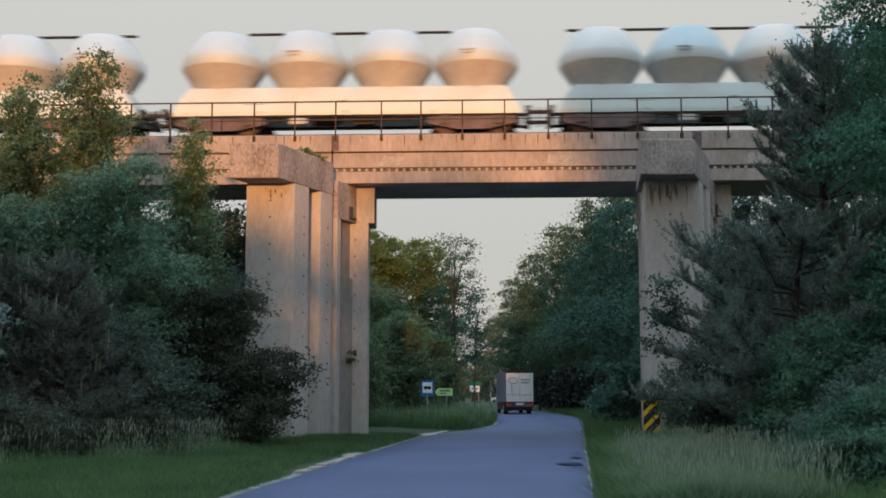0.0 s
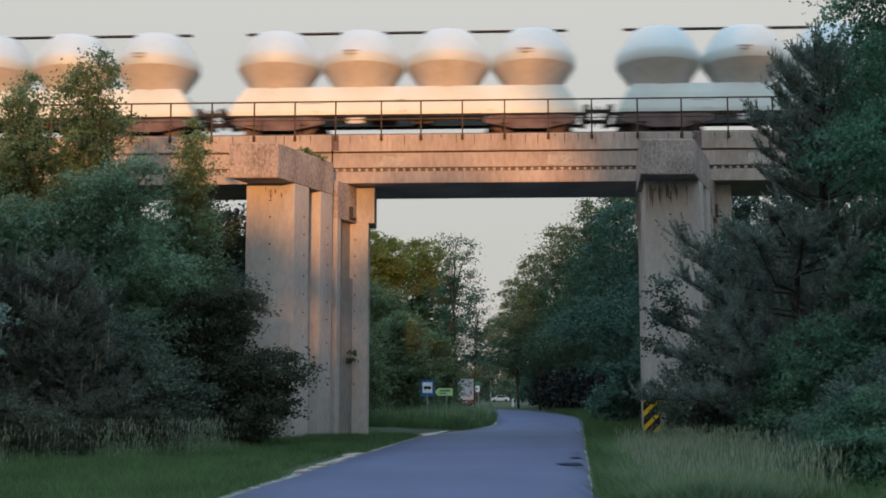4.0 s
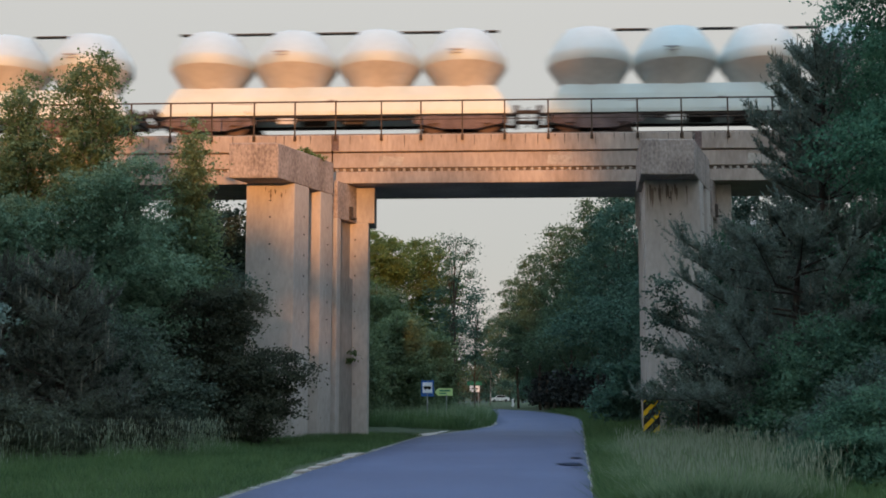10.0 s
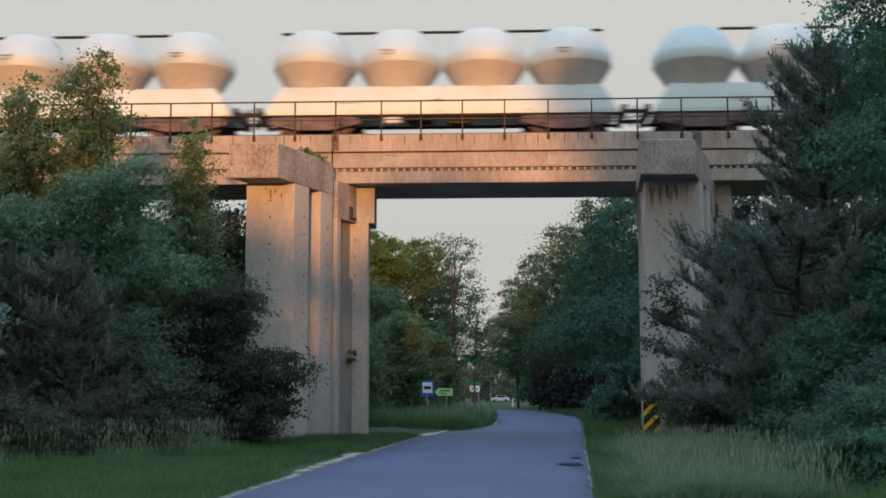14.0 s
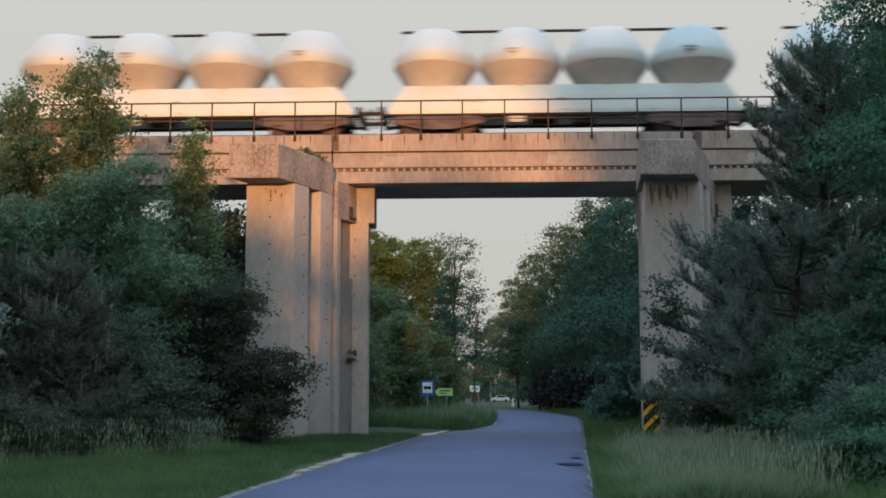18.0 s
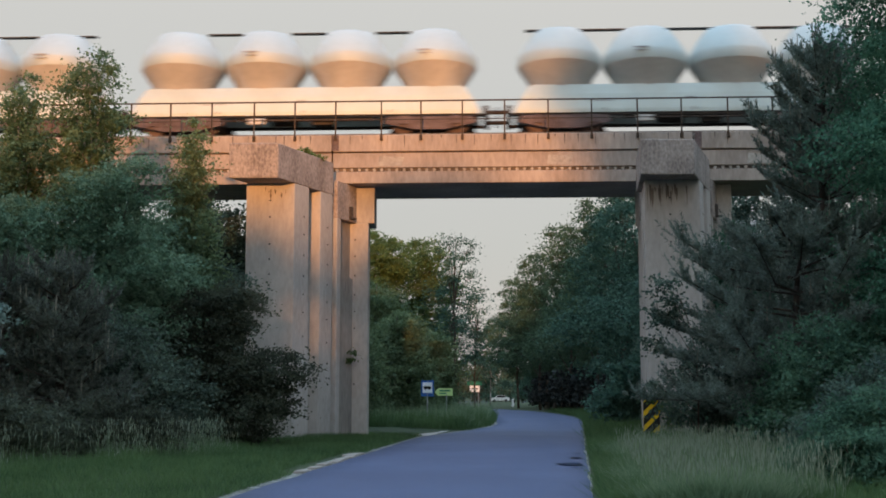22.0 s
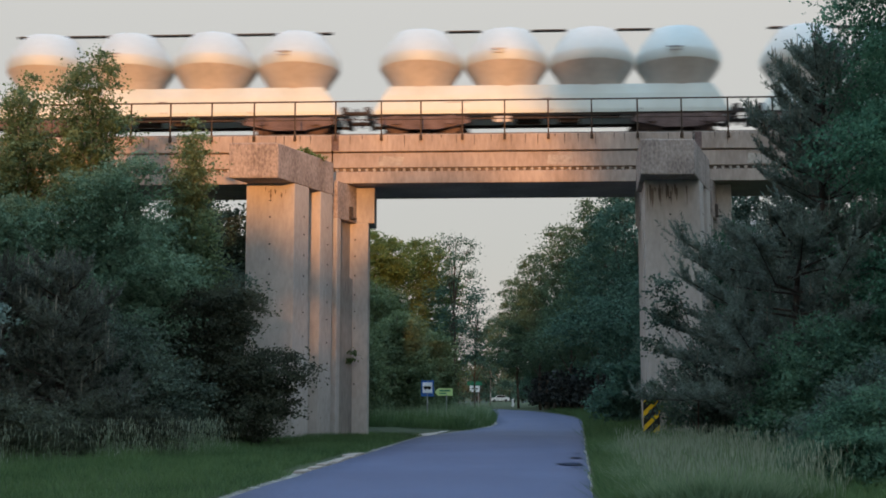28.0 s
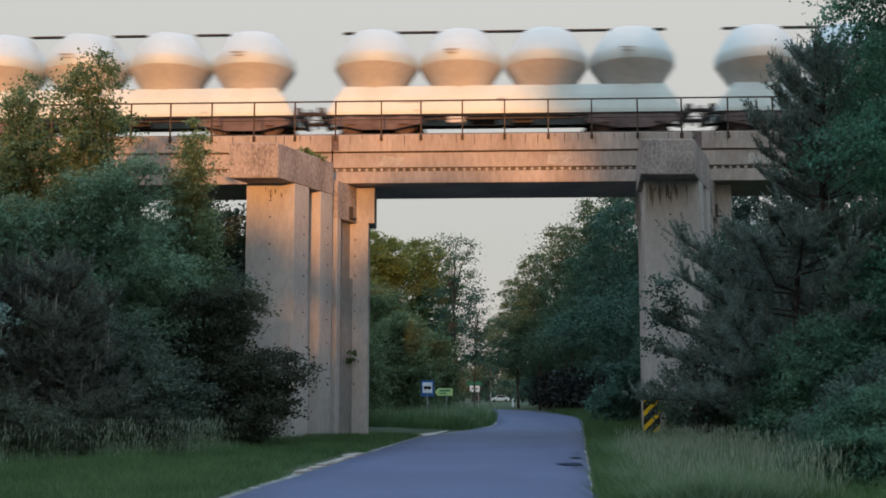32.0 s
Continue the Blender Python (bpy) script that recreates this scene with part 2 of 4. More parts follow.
def relief(x, y):
    """Low swells of the ground, none on the road."""
    w = min(1.0, max(0.0, max(left_edge(y) - x, x - right_edge(y)) / 3.0))
    far = min(1.0, (abs(x) + abs(y)) / 400)
    return -0.03 + w * (0.12 * noise.noise((x * 0.15, y * 0.15, 0)) + 0.10 + far * 0.5 * noise.noise((x * 0.02, y * 0.02, 3)))


def axis(near, far, step):
    a = list(np.arange(-near, near + 0.01, step))
    r = near
    while r < far:
        r *= 1.35
        a = [-r] + a + [r]
    return a


def build_ground():
    xs, ys = axis(24, 3000, 1.0), [v + 50 for v in axis(70, 3000, 1.5)]
    vs = [(x, y, relief(x, y)) for y in ys for x in xs]
    n = len(xs)
    fs = [(j * n + i, j * n + i + 1, (j + 1) * n + i + 1, (j + 1) * n + i) for j in range(len(ys) - 1) for i in range(n - 1)]
    tagged(new("ground", mesh_from("ground", vs, fs, GROUND, True)), "grassy roadside ground with dark soil", "ground", kind="structure")


def ribbon(name, ys, lo, hi, z, material, label, category, cols=6):
    vs, fs = [], []
    for y in ys:
        a, b = lo(y), hi(y)
        for i in range(cols + 1):
            f = i / cols
            vs.append((a + (b - a) * f, y, z + 0.05 * (1 - (2 * f - 1) ** 2) * (category == "road")))
    for j in range(len(ys) - 1):
        for i in range(cols):
            k = j * (cols + 1) + i
            fs.append((k, k + 1, k + cols + 2, k + cols + 1))
    n = len(vs)
    vs += [(x, y, z - 0.25) for x, y, _ in vs]
    for j in range(len(ys) - 1):
        for i in (0, cols):
            k = j * (cols + 1) + i
            fs.append((k, k + cols + 1, n + k + cols + 1, n + k))
    return tagged(new(name, mesh_from(name, vs, fs, material, True)), label, category, kind="structure")


def build_roads():
    ys = list(np.arange(-40, 163, 1.5))
    wob = lambda y, s: 0.10 * noise.noise((y * 0.8, s, 0)) + 0.05 * noise.noise((y * 2.7, s, 4))
    ribbon("road", ys, lambda y: left_edge(y) + wob(y, 1), lambda y: right_edge(y) + wob(y, 9), 0.0, ASPHALT, "worn grey asphalt country road with the sky's blue in its colour, bending at a junction", "road")
    ribbon("road_edge", ys[:80], lambda y: left_edge(y) - 0.22 - 0.14 * (23 < y < 33) + 2.6 * wob(y * 1.3, 21), lambda y: left_edge(y) + 0.3, -0.012, SAND, "sandy broken edge of the asphalt road", "verge", 1)
    ribbon("road_edge", ys[:80], lambda y: right_edge(y) - 0.3, lambda y: right_edge(y) + 0.04 + 0.8 * wob(y * 1.3, 31), -0.012, SAND, "sandy broken edge of the asphalt road", "verge", 1)
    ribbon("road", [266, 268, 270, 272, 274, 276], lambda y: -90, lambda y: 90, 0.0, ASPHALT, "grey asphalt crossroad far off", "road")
    # cracks at the broken edge of the asphalt
    for y, ln, d in ((26.7, 0.62, 0.60), (25.2, 0.3, 0.12), (29.4, 0.34, 0.35), (31.6, 0.25, 0.2)):
        x1 = float(right_edge(y)) - 0.12
        x0 = x1 - ln
        tagged(new("road_crack", mesh_from("road_crack", [(x0, y, 0.042), (0.6 * x0 + 0.4 * x1, y - d, 0.036), (x1, y - 0.6 * d, 0.024), (x1, y + d, 0.024), (0.5 * x0 + 0.5 * x1, y + 0.5 * d, 0.036)], [(0, 1, 2, 3, 4)], ASPHALT_BROKEN)), "dark broken hollow in the asphalt at the road's edge", "crack", kind="structure")
    # a side track that meets the road before the bus stop
    mouth = mesh_from("pavement", [(-6.5, 46.5, 0.004), (-0.55, 46.0, 0.004), (0.3, 52.2, 0.004), (-1.2, 52.0, 0.004), (-6.5, 50.5, 0.004)], [(0, 1, 2, 3, 4)], CONCRETE_PALE)
    tagged(new("pavement", mouth), "pale concrete mouth of a side track at the road", "pavement", kind="structure")


build_ground()
build_roads()

# ---- viaduct ----
BRIDGE = pose(0, 43.05, 0, 0, 0, -2.7)      # x along the deck, y across it to the far side


def wedge(xa, xb, ka, kb, y0, y1, z0, z1, bevel):
    """A block whose two sides run back at slopes ka and kb, from xa and xb at y = 0."""
    bm = bmesh.new()
    vs = [bm.verts.new((x + k * y, y, z)) for z in (z0, z1) for y in (y0, y1) for x, k in ((xa, ka), (xb, kb))]
    fs = [bm.faces.new([vs[i] for i in f]) for f in ((0, 2, 3, 1), (4, 5, 7, 6), (0, 1, 5, 4), (2, 6, 7, 3), (0, 4, 6, 2), (1, 3, 7, 5))]
    if bevel:
        bmesh.ops.bevel(bm, geom=list({ed for f in fs for ed in f.edges}), offset=bevel, segments=2, affect="EDGES", profile=0.5)
    return bm


def pier(m, w, k, ka, step, label, damp):
    """A skewed pier for two decks, its sides at slopes ka and k, its columns set in by step on one side: a front half that carries none, with a cap jutting out, and a rear half under the girder."""
    p = empty("bridge_pier", m, label, "bridge pier", "viaduct piers", "structure")

    def block(name, y0, y1, z0, z1, inset, material, bevel=0.03, text=""):
        part(name, wedge(inset + (step if name != "cap" else 0), w - inset, ka, k, y0, y1, z0, z1, bevel), material, p, text)

    g = -0.15
    block("cap", 0, 3.47, 8.48, 9.64, 0, CONCRETE_CAP, 0.04, "pitted concrete cap block with rust and moss")
    block("column", 1.0, 1.9, g, 8.49, 0.004, CONCRETE, text="tall weathered concrete column with bolt holes")
    # upper web and both rear webs: darker concrete than the columns
    block("web", 1.9, 2.62, g, 8.49, 0.50, CONCRETE_DARKER, 0)
    block("web", 1.9, 2.62, g, 4.7, 0.34, CONCRETE, 0.02)
    block("column", 2.62, 3.43, g, 8.49, 0.004, CONCRETE)
    block("bearing_cap", 3.74, 5.1, 7.72, 9.06, 0, CONCRETE_CAP, 0.03, "concrete cap block under the girder")
    part("cap", box(0.1 + step + ka * 5.1, w + k * 6.6, 5.1, 6.6, 7.72, 9.06, 0.03), CONCRETE, p, "concrete cap block under the girder")
    block("column", 3.74, 4.02, g, 7.73, 0.004, CONCRETE)
    block("web", 4.02, 5.1, g, 7.73, 0.24, CONCRETE_DARKER, 0)
    block("web", 4.02, 5.1, g, 5.7, 0.12, CONCRETE_DARKER, 0.02)
    part("column", box(0.1 + step + ka * 5.1, w + k * 6.1, 5.1, 6.1, g, 7.73, 0.03), CONCRETE, p)
    yb = 4.55
    part("bracket", box(w + k * yb - 0.02, w + k * yb + 0.12, yb, yb + 0.4, 7.8, 8.25, 0.01, box(w + k * yb - 0.02, w + k * yb + 0.26, yb + 0.05, yb + 0.2, 7.8, 7.86)), CHASSIS, p, "dark steel bracket")
    hole = mesh_from("bolt_hole", *spun_lists(0.03, 0.02), BLACK)
    for z in (7.9, 7.35, 6.45, 5.95, 5.45, 4.2):
        shared("bolt_hole", hole, p, pose(w * 0.5 + (k + ka) / 2, 0.998, z, 90))
    turn = -math.degrees(math.atan(k))
    for z in (7.6, 7.0, 6.3, 5.6, 5.0, 4.4, 3.6, 2.4):
        for y in (1.6, 3.1, 5.0):
            shared("bolt_hole", hole, p, pose(w + k * y - 0.012, y, z - 0.1 * y, 0, 90, turn))
    g = random.Random(int(w * 100))
    for i in range(22 if damp else 8):
        x = ka + step + 0.1 + (w - 0.25 - step) * g.random()
        z, wd = 8.44 - g.uniform(0.0, 0.3), g.uniform(0.008, 0.035)
        ln = g.uniform(0.2, 0.8) if damp else g.uniform(0.05, 0.25)
        me = mesh_from("stain", [(x - wd, 0.996, z), (x + wd, 0.996, z - 0.05), (x + wd * 0.8, 0.996, z - ln * 0.6), (x + 0.004, 0.996, z - ln), (x - wd * 0.9, 0.996, z - ln * 0.5)], [(0, 4, 3, 2, 1)], CONCRETE_STAIN_GROOVE)
        shared("stain", me, p)
    return p


def spun_lists(r, h, seg=8):
    vs = [(r * math.cos(6.2832 * i / seg), r * math.sin(6.2832 * i / seg), z) for z in (0, h) for i in range(seg)]
    fs = [tuple(range(seg))[::-1], tuple(range(seg, 2 * seg))] + [(i, (i + 1) % seg, seg + (i + 1) % seg, seg + i) for i in range(seg)]
    return vs, fs


def build_viaduct():
    left = pier(pose(-6.95, 38.8, 0), 1.61, 0.431, 0.431, 0, "weathered concrete viaduct pier, its upper part sunlit", False)
    right = pier(pose(6.29, 38.2, 0), 1.73, 0.36, 0.12, 0.155, "shaded weathered concrete viaduct pier beside the road", True)
    copy_thing(left, pose(-20.2, 39.4, 0))
    copy_thing(right, pose(19.5, 37.6, 0))
    # spans: girder, ledge, coping; a joint over each pier
    for x0, x1 in ((-43.7, -30.5), (-30.4, -17.2), (-17.1, -4.02), (-3.98, 8.9), (9.0, 22.2), (22.3, 35.5)):
        s = empty("bridge_span", BRIDGE, "weathered concrete girder span with a stained coping", "bridge girder", "viaduct spans", "structure")
        part("girder", box(x0, x1, 0.0, 3.55, 9.07, 9.50, 0.02), CONCRETE_GIRDER, s)
        # core takes the dark stain colour so the grooves show as dark lines
        part("core", box(x0 + 0.02, x1 - 0.02, 0.09, 3.5, 9.3, 10.7), CONCRETE_STAIN_GROOVE, s, "dark recessed joint face")
        part("ledge", box(x0, x1, -0.02, 3.55, 9.63, 10.17, 0.02), CONCRETE_GIRDER, s)
        part("coping", box(x0, x1, -0.06, 5.6, 10.22, 10.84, 0.03), CONCRETE_GIRDER, s)
        g = random.Random(int(x0 * 10))
        n = int((x1 - x0) / 0.49)
        for i in range(n):
            x, wd, ln = x0 + 0.49 * (i + g.random() * 0.7), g.uniform(0.008, 0.03), g.uniform(0.08, 0.55)
            me = mesh_from("stain", [(x - wd, -0.064, 10.80), (x + wd, -0.064, 10.81), (x + wd * 0.5, -0.064, 10.8 - ln * 0.7), (x, -0.064, 10.8 - ln), (x - wd * 0.6, -0.064, 10.8 - ln * 0.6)], [(0, 4, 3, 2, 1)], CONCRETE_STAIN_GROOVE)
            shared("stain", me, s)
        # added rust-dark strip stands for the joint's dark recess
        part("joint_cover", box(x0 - 0.02, x0 + 0.22, -0.075, -0.05, 10.26, 10.82), BOGIE, s, "rusty dark strip standing for the expansion joint's recess")
        for i in range(2):
            x = x0 + 1.2 + 5.5 * i + 2 * g.random()
            me = mesh_from("patch", [(x, -0.024, 9.70), (x + 0.85, -0.024, 9.69), (x + 0.95, -0.024, 10.02), (x + 0.05, -0.024, 10.06)], [(0, 1, 2, 3)], CONCRETE_PALE)
            shared("patch", me, s)
        knob = mesh_from("anchor", *spun_lists(0.058, 0.08), CONCRETE_PALE)
        for i in range(int((x1 - x0) / 0.27)):
            shared("anchor", knob, s, pose(x0 + 0.15 + 0.27 * i, 0.092, 9.565, 90))
    # ballast and track
    b = tagged(part("ballast_bed", hull([(-455, 10.84), (-455, 11.08), (465, 11.08), (465, 10.84)], 0.9, 5.0), BALLAST), "grey ballast bed on the viaduct deck", "ballast", kind="structure")
    b.matrix_basis = BRIDGE
    track = empty("railway_track", BRIDGE, "rusty steel rails on concrete sleepers", "railway track", kind="structure")
    for y in (2.03, 3.47):
        bm = box(-455, 465, y - 0.035, y + 0.035, 11.24, 11.28)
        box(-455, 465, y - 0.01, y + 0.01, 11.14, 11.24, 0, bm)
        box(-455, 465, y - 0.07, y + 0.07, 11.12, 11.14, 0, bm)
        part("rail", bm, STEEL, track)
    sl = mesh_from("sleeper", *box_lists(-0.12, 0.12, 1.5, 4.0, 11.0, 11.12), CONCRETE_PALE)
    for i in range(130):
        shared("sleeper", sl, track, pose(-43.7 + i * 0.61, 0, 0))
    for x0, x1 in ((-460, -44), (36, 470)):
        bank = bmesh.new()
        ends = [[bank.verts.new((x, y, z)) for y, z in ((-16, -0.2), (-0.4, 10.8), (6.0, 10.8), (22, -0.2))] for x in (x0, x1)]
        for i in range(3):
            bank.faces.new((ends[0][i], ends[1][i], ends[1][i + 1], ends[0][i + 1]))
        bank.faces.new(ends[0])
        bank.faces.new(ends[1][::-1])
        bmesh.ops.recalc_face_normals(bank, faces=bank.faces)
        b = tagged(part("embankment", bank, GROUND), "grassy railway embankment at the viaduct's end", "embankment", kind="structure")
        b.matrix_basis = BRIDGE
    # handrail: posts at the outer face, three rails
    h = empty("handrail", BRIDGE, "thin rusty steel handrail along the viaduct edge", "railing", kind="structure")
    bm = box(-0.025, 0.025, -0.13, -0.08, 10.62, 12.08)
    box(-0.05, 0.05, -0.14, -0.07, 10.62, 10.80, 0, bm)
    box(-0.035, 0.035, -0.15, -0.13, 10.66, 10.76, 0, bm)
    base = part("post", bm, RAIL_PAINT, h)
    # unevenly spaced over the road, regular beyond
    posts = [-11.37, -9.92, -8.4, -6.85, -5.36, -3.88, -2.22, -0.79, 0.7, 2.22, 3.78, 5.33, 6.96, 8.52, 10.16]
    posts = [posts[0] - 1.47 * (i + 1) for i in range(18)] + posts + [posts[-1] + 1.58 * (i + 1) for i in range(16)]
    base.matrix_basis = pose(posts[0], 0, 0)
    for x in posts[1:]:
        shared("post", base.data, h, pose(x, 0, 0))
    for z, r in ((12.06, 0.03), (11.38, 0.018)):
        part("rail", rod((-39, -0.105, z), (36, -0.105, z), r, seg=6), RAIL_PAINT, h)


def box_lists(x0, x1, y0, y1, z0, z1):
    vs = [(x, y, z) for z in (z0, z1) for y in (y0, y1) for x in (x0, x1)]
    return vs, [(0, 2, 3, 1), (4, 5, 7, 6), (0, 1, 5, 4), (2, 6, 7, 3), (0, 4, 6, 2), (1, 3, 7, 5)]


build_viaduct()


# ---- the goods train ----
PITCH = 14.58       # wagon to wagon
SILO = 3.27         # silo to silo
WAGONS = 32


def wagon(walkway):
    """A four-silo cement wagon; x along the track, from its leading silo's edge; z from the rail top."""
    w = empty("silo_wagon", pose(0, 0, 0), "pale silvery four-silo cement wagon, dusty, rolling over the viaduct", "freight wagon", "goods train wagons")
    shell = [(1.60, 2.66), (1.615, 2.75), (1.615, 3.0), (1.58, 3.10), (1.34, 3.52), (1.02, 3.96), (0.92, 4.06), (0.60, 4.12), (0.34, 4.14), (0.32, 4.2), (0, 4.2)]
    cone = [(0, 1.60), (0.98, 1.60), (1.02, 1.80), (1.30, 2.22), (1.56, 2.60), (1.60, 2.66)]
    meshes = None
    for i in range(4):
        m = pose(1.6 + i * SILO, 0, 0)
        if meshes is None:
            top = part("silo", spun(shell, 28), TANK, w, smooth=True)
            low = part("hopper_cone", spun(cone, 28), TANK_DUST, top, "cone brown with cement dust", smooth=True)
            meshes = (top.data, low.data)
        else:
            top = shared("silo", meshes[0], w)
            low = shared("hopper_cone", meshes[1], top, None, "cone brown with cement dust")
        top.matrix_basis = m
        if i % 2:
            bm = box(-0.6, -0.05, -1.64, -1.60, 3.02, 3.07)
            box(-0.5, -0.1, -1.64, -1.60, 2.90, 2.94, 0, bm)
            part("marking", bm, GREY_POST, top, "dark unreadable lettering")
    a0, a1 = 1.6 - 1.2, 1.6 + 3 * SILO + 1.2
    bm = bmesh.new()
    rings = []
    for z, d, y in ((0.70, 0.5, 1.15), (0.84, 0.47, 1.16), (1.42, 0.16, 1.09), (1.80, -0.10, 1.00)):
        rings.append([bm.verts.new(c) for c in ((a0 - d, -y, z), (a1 + d, -y, z), (a1 + d, y, z), (a0 - d, y, z))])
    bm.faces.new(rings[0][::-1])
    bm.faces.new(rings[-1])
    for lo, hi in zip(rings, rings[1:]):
        for i in range(4):
            bm.faces.new((lo[i], lo[(i + 1) % 4], hi[(i + 1) % 4], hi[i]))
    part("apron", bm, APRON, w, "pale side apron leaning inwards")
    bm = box(2.6, 3.5, -1.13, -1.05, 1.12, 1.15)
    box(2.8, 3.3, -1.105, -1.03, 1.22, 1.25, 0, bm)
    part("marking", bm, GREY_POST, w, "dark unreadable lettering")
    part("label_plate", box(6.3, 6.5, -1.12, -1.02, 1.16, 1.28), BOGIE, w, "small rusty plate")
    for i in range(1, 4):
        x = 1.6 + (i - 0.5) * SILO
        part("gusset", hull([(x - 0.04, 0.78), (x - 0.04, 0.86), (x + 0.04, 0.86), (x + 0.04, 0.78)], -1.20, -1.13), GREY_POST, w)
    bm = box(-0.45, 2 * 1.6 + 3 * SILO + 0.45, -1.10, -0.96, 0.60, 0.70, 0)
    box(-0.45, 2 * 1.6 + 3 * SILO + 0.45, 0.96, 1.10, 0.60, 0.70, 0, bm)
    box(-0.45, -0.25, -1.30, 1.30, 0.60, 0.95, 0, bm)
    box(3.45 + 3 * SILO, 3.65 + 3 * SILO, -1.30, 1.30, 0.60, 0.95, 0, bm)
    part("underframe", bm, CHASSIS, w)
    for cx in (1.75, 3.2 + 3 * SILO - 1.75):
        bm = bmesh.new()
        for sy in (-1.06, 1.06):
            hull([(cx - 1.75, 0.36), (cx - 1.6, 0.62), (cx + 1.6, 0.62), (cx + 1.75, 0.36), (cx + 1.25, 0.26), (cx + 0.6, 0.12), (cx - 0.6, 0.12), (cx - 1.25, 0.26)], sy - 0.06, sy + 0.06, bm)
        box(cx - 0.25, cx + 0.25, -1.0, 1.0, 0.3, 0.7, 0, bm)
        b = part("bogie", bm, BOGIE, w, "dust-brown bogie")
        for ax in (cx - 1.0, cx + 1.0):
            bm = rod((ax, -0.72, 0.46), (ax, 0.72, 0.46), 0.08)
            for sy in (-0.72, 0.72):
                rod((ax, sy - 0.06, 0.46), (ax, sy + 0.06, 0.46), 0.46, seg=20, bm=bm)
            part("wheelset", bm, BOGIE, b)
            part("axle_box", box(ax - 0.16, ax + 0.16, -1.22, -1.12, 0.30, 0.62, 0.02), BOGIE, b)
    mid = 1.6 + 1.5 * SILO
    bm = rod((mid - 1.3, -0.4, 0.56), (mid - 0.3, -0.4, 0.56), 0.14, seg=10)
    part("air_tank", bm, CHASSIS, w)
    part("brake_box", box(mid + 0.3, mid + 1.1, -0.9, -0.5, 0.38, 0.66), CHASSIS, w)
    part("valve_box", box(mid - 2.1, mid - 1.5, -1.14, -0.9, 0.36, 0.59, 0.02), TANK_DUST, w, "dusty pale valve box")
    part("discharge_pipe", rod((mid - 2.6, -1.0, 0.54), (mid + 2.6, -1.0, 0.54), 0.055), CHASSIS, w)
    for x, d in ((-0.45, -1), (3.65 + 3 * SILO, 1)):
        for sy in (-0.88, 0.88):
            bm = rod((x, sy, 0.78), (x + 0.38 * d, sy, 0.78), 0.08)
            rod((x + 0.38 * d, sy, 0.78), (x + 0.42 * d, sy, 0.78), 0.2, seg=12, bm=bm)
            part("buffer", bm, CHASSIS, w)
    top = 4.16
    if walkway:
        part("walkway", box(0.3, 2.9 + 3 * SILO, -0.13, 0.13, top, top + 0.04), GRATING, w, "dark steel roof walkway")
    else:
        for i in range(3):
            cx = 1.6 + (i + 0.5) * SILO
            part("walkway", box(cx - 0.68, cx + 0.68, -0.13, 0.13, top, top + 0.04), GRATING, w, "dark steel roof walkway")
    return w


def build_train():
    """Wagon 0 is the one whose silos are over the road as the shot begins; the rest follow on both sides."""
    kinds = (wagon(True), wagon(False))
    made = []
    long_walk = {-1, 1, 2, 3, 4, 5, 6, 8, 11, 13, 14, 17, 19, 21, 23, 24, 25}
    used = set()
    for k in range(-3, WAGONS - 3):
        src = kinds[0] if (k in long_walk) else kinds[1]
        if src.name not in used:
            used.add(src.name)
            ob = src
        else:
            ob = copy_thing(src, pose(0, 0, 0))
        made.append((k, ob))
    return made


TRAIN = build_train()


# ---- trees and bushes ----
def cloud(lobes, n, clump, shell=0.5, per=64, stray=0.14):
    """n leaf places in clumps over the outer part of egg-shaped lobes (x, y, z, rx, ry, rz), some on stray sprays; also each place's outward way."""
    lob = np.array(lobes, float)
    area = (lob[:, 3] * lob[:, 4] + lob[:, 3] * lob[:, 5] + lob[:, 4] * lob[:, 5])
    k = max(1, n // per)
    pick = RNG.choice(len(lob), k, p=area / area.sum())
    d = unit(k)
    r = shell + (1.04 - shell) * RNG.random(k) ** 0.55 + (RNG.random(k) < stray) * 0.28 * RNG.random(k)
    c = lob[pick, :3] + d * lob[pick, 3:] * r[:, None]
    size = clump * (0.45 + 1.0 * RNG.random(k))
    reach = d * np.array([1, 1, 0.5]) + np.array([0, 0, -0.15])
    along = RNG.normal(size=(k * per, 1)) * np.repeat(size, per)[:, None] * 0.9
    c = np.repeat(c, per, axis=0) + np.repeat(reach, per, axis=0) * along + RNG.normal(size=(k * per, 3)) * np.repeat(size, per)[:, None] * np.array([0.75, 0.75, 0.42])
    return c, np.repeat(d, per, axis=0)


def leaves(name, places, out, size, material, parent, long=1.0):
    n = len(places)
    u = unit(n) * np.array([1, 1, 0.7]) + 0.25 * out + np.array([0, 0, -0.25])
    u /= np.linalg.norm(u, axis=1, keepdims=True)
    v = np.cross(u, unit(n) + np.array([0, 0, 0.8]))
    v /= np.linalg.norm(v, axis=1, keepdims=True) + 1e-6
    s = (size * (0.6 + 0.8 * RNG.random(n)))[:, None]
    return quads(name, places, u * s * 0.5 * long, v * s * 0.8, material, parent)


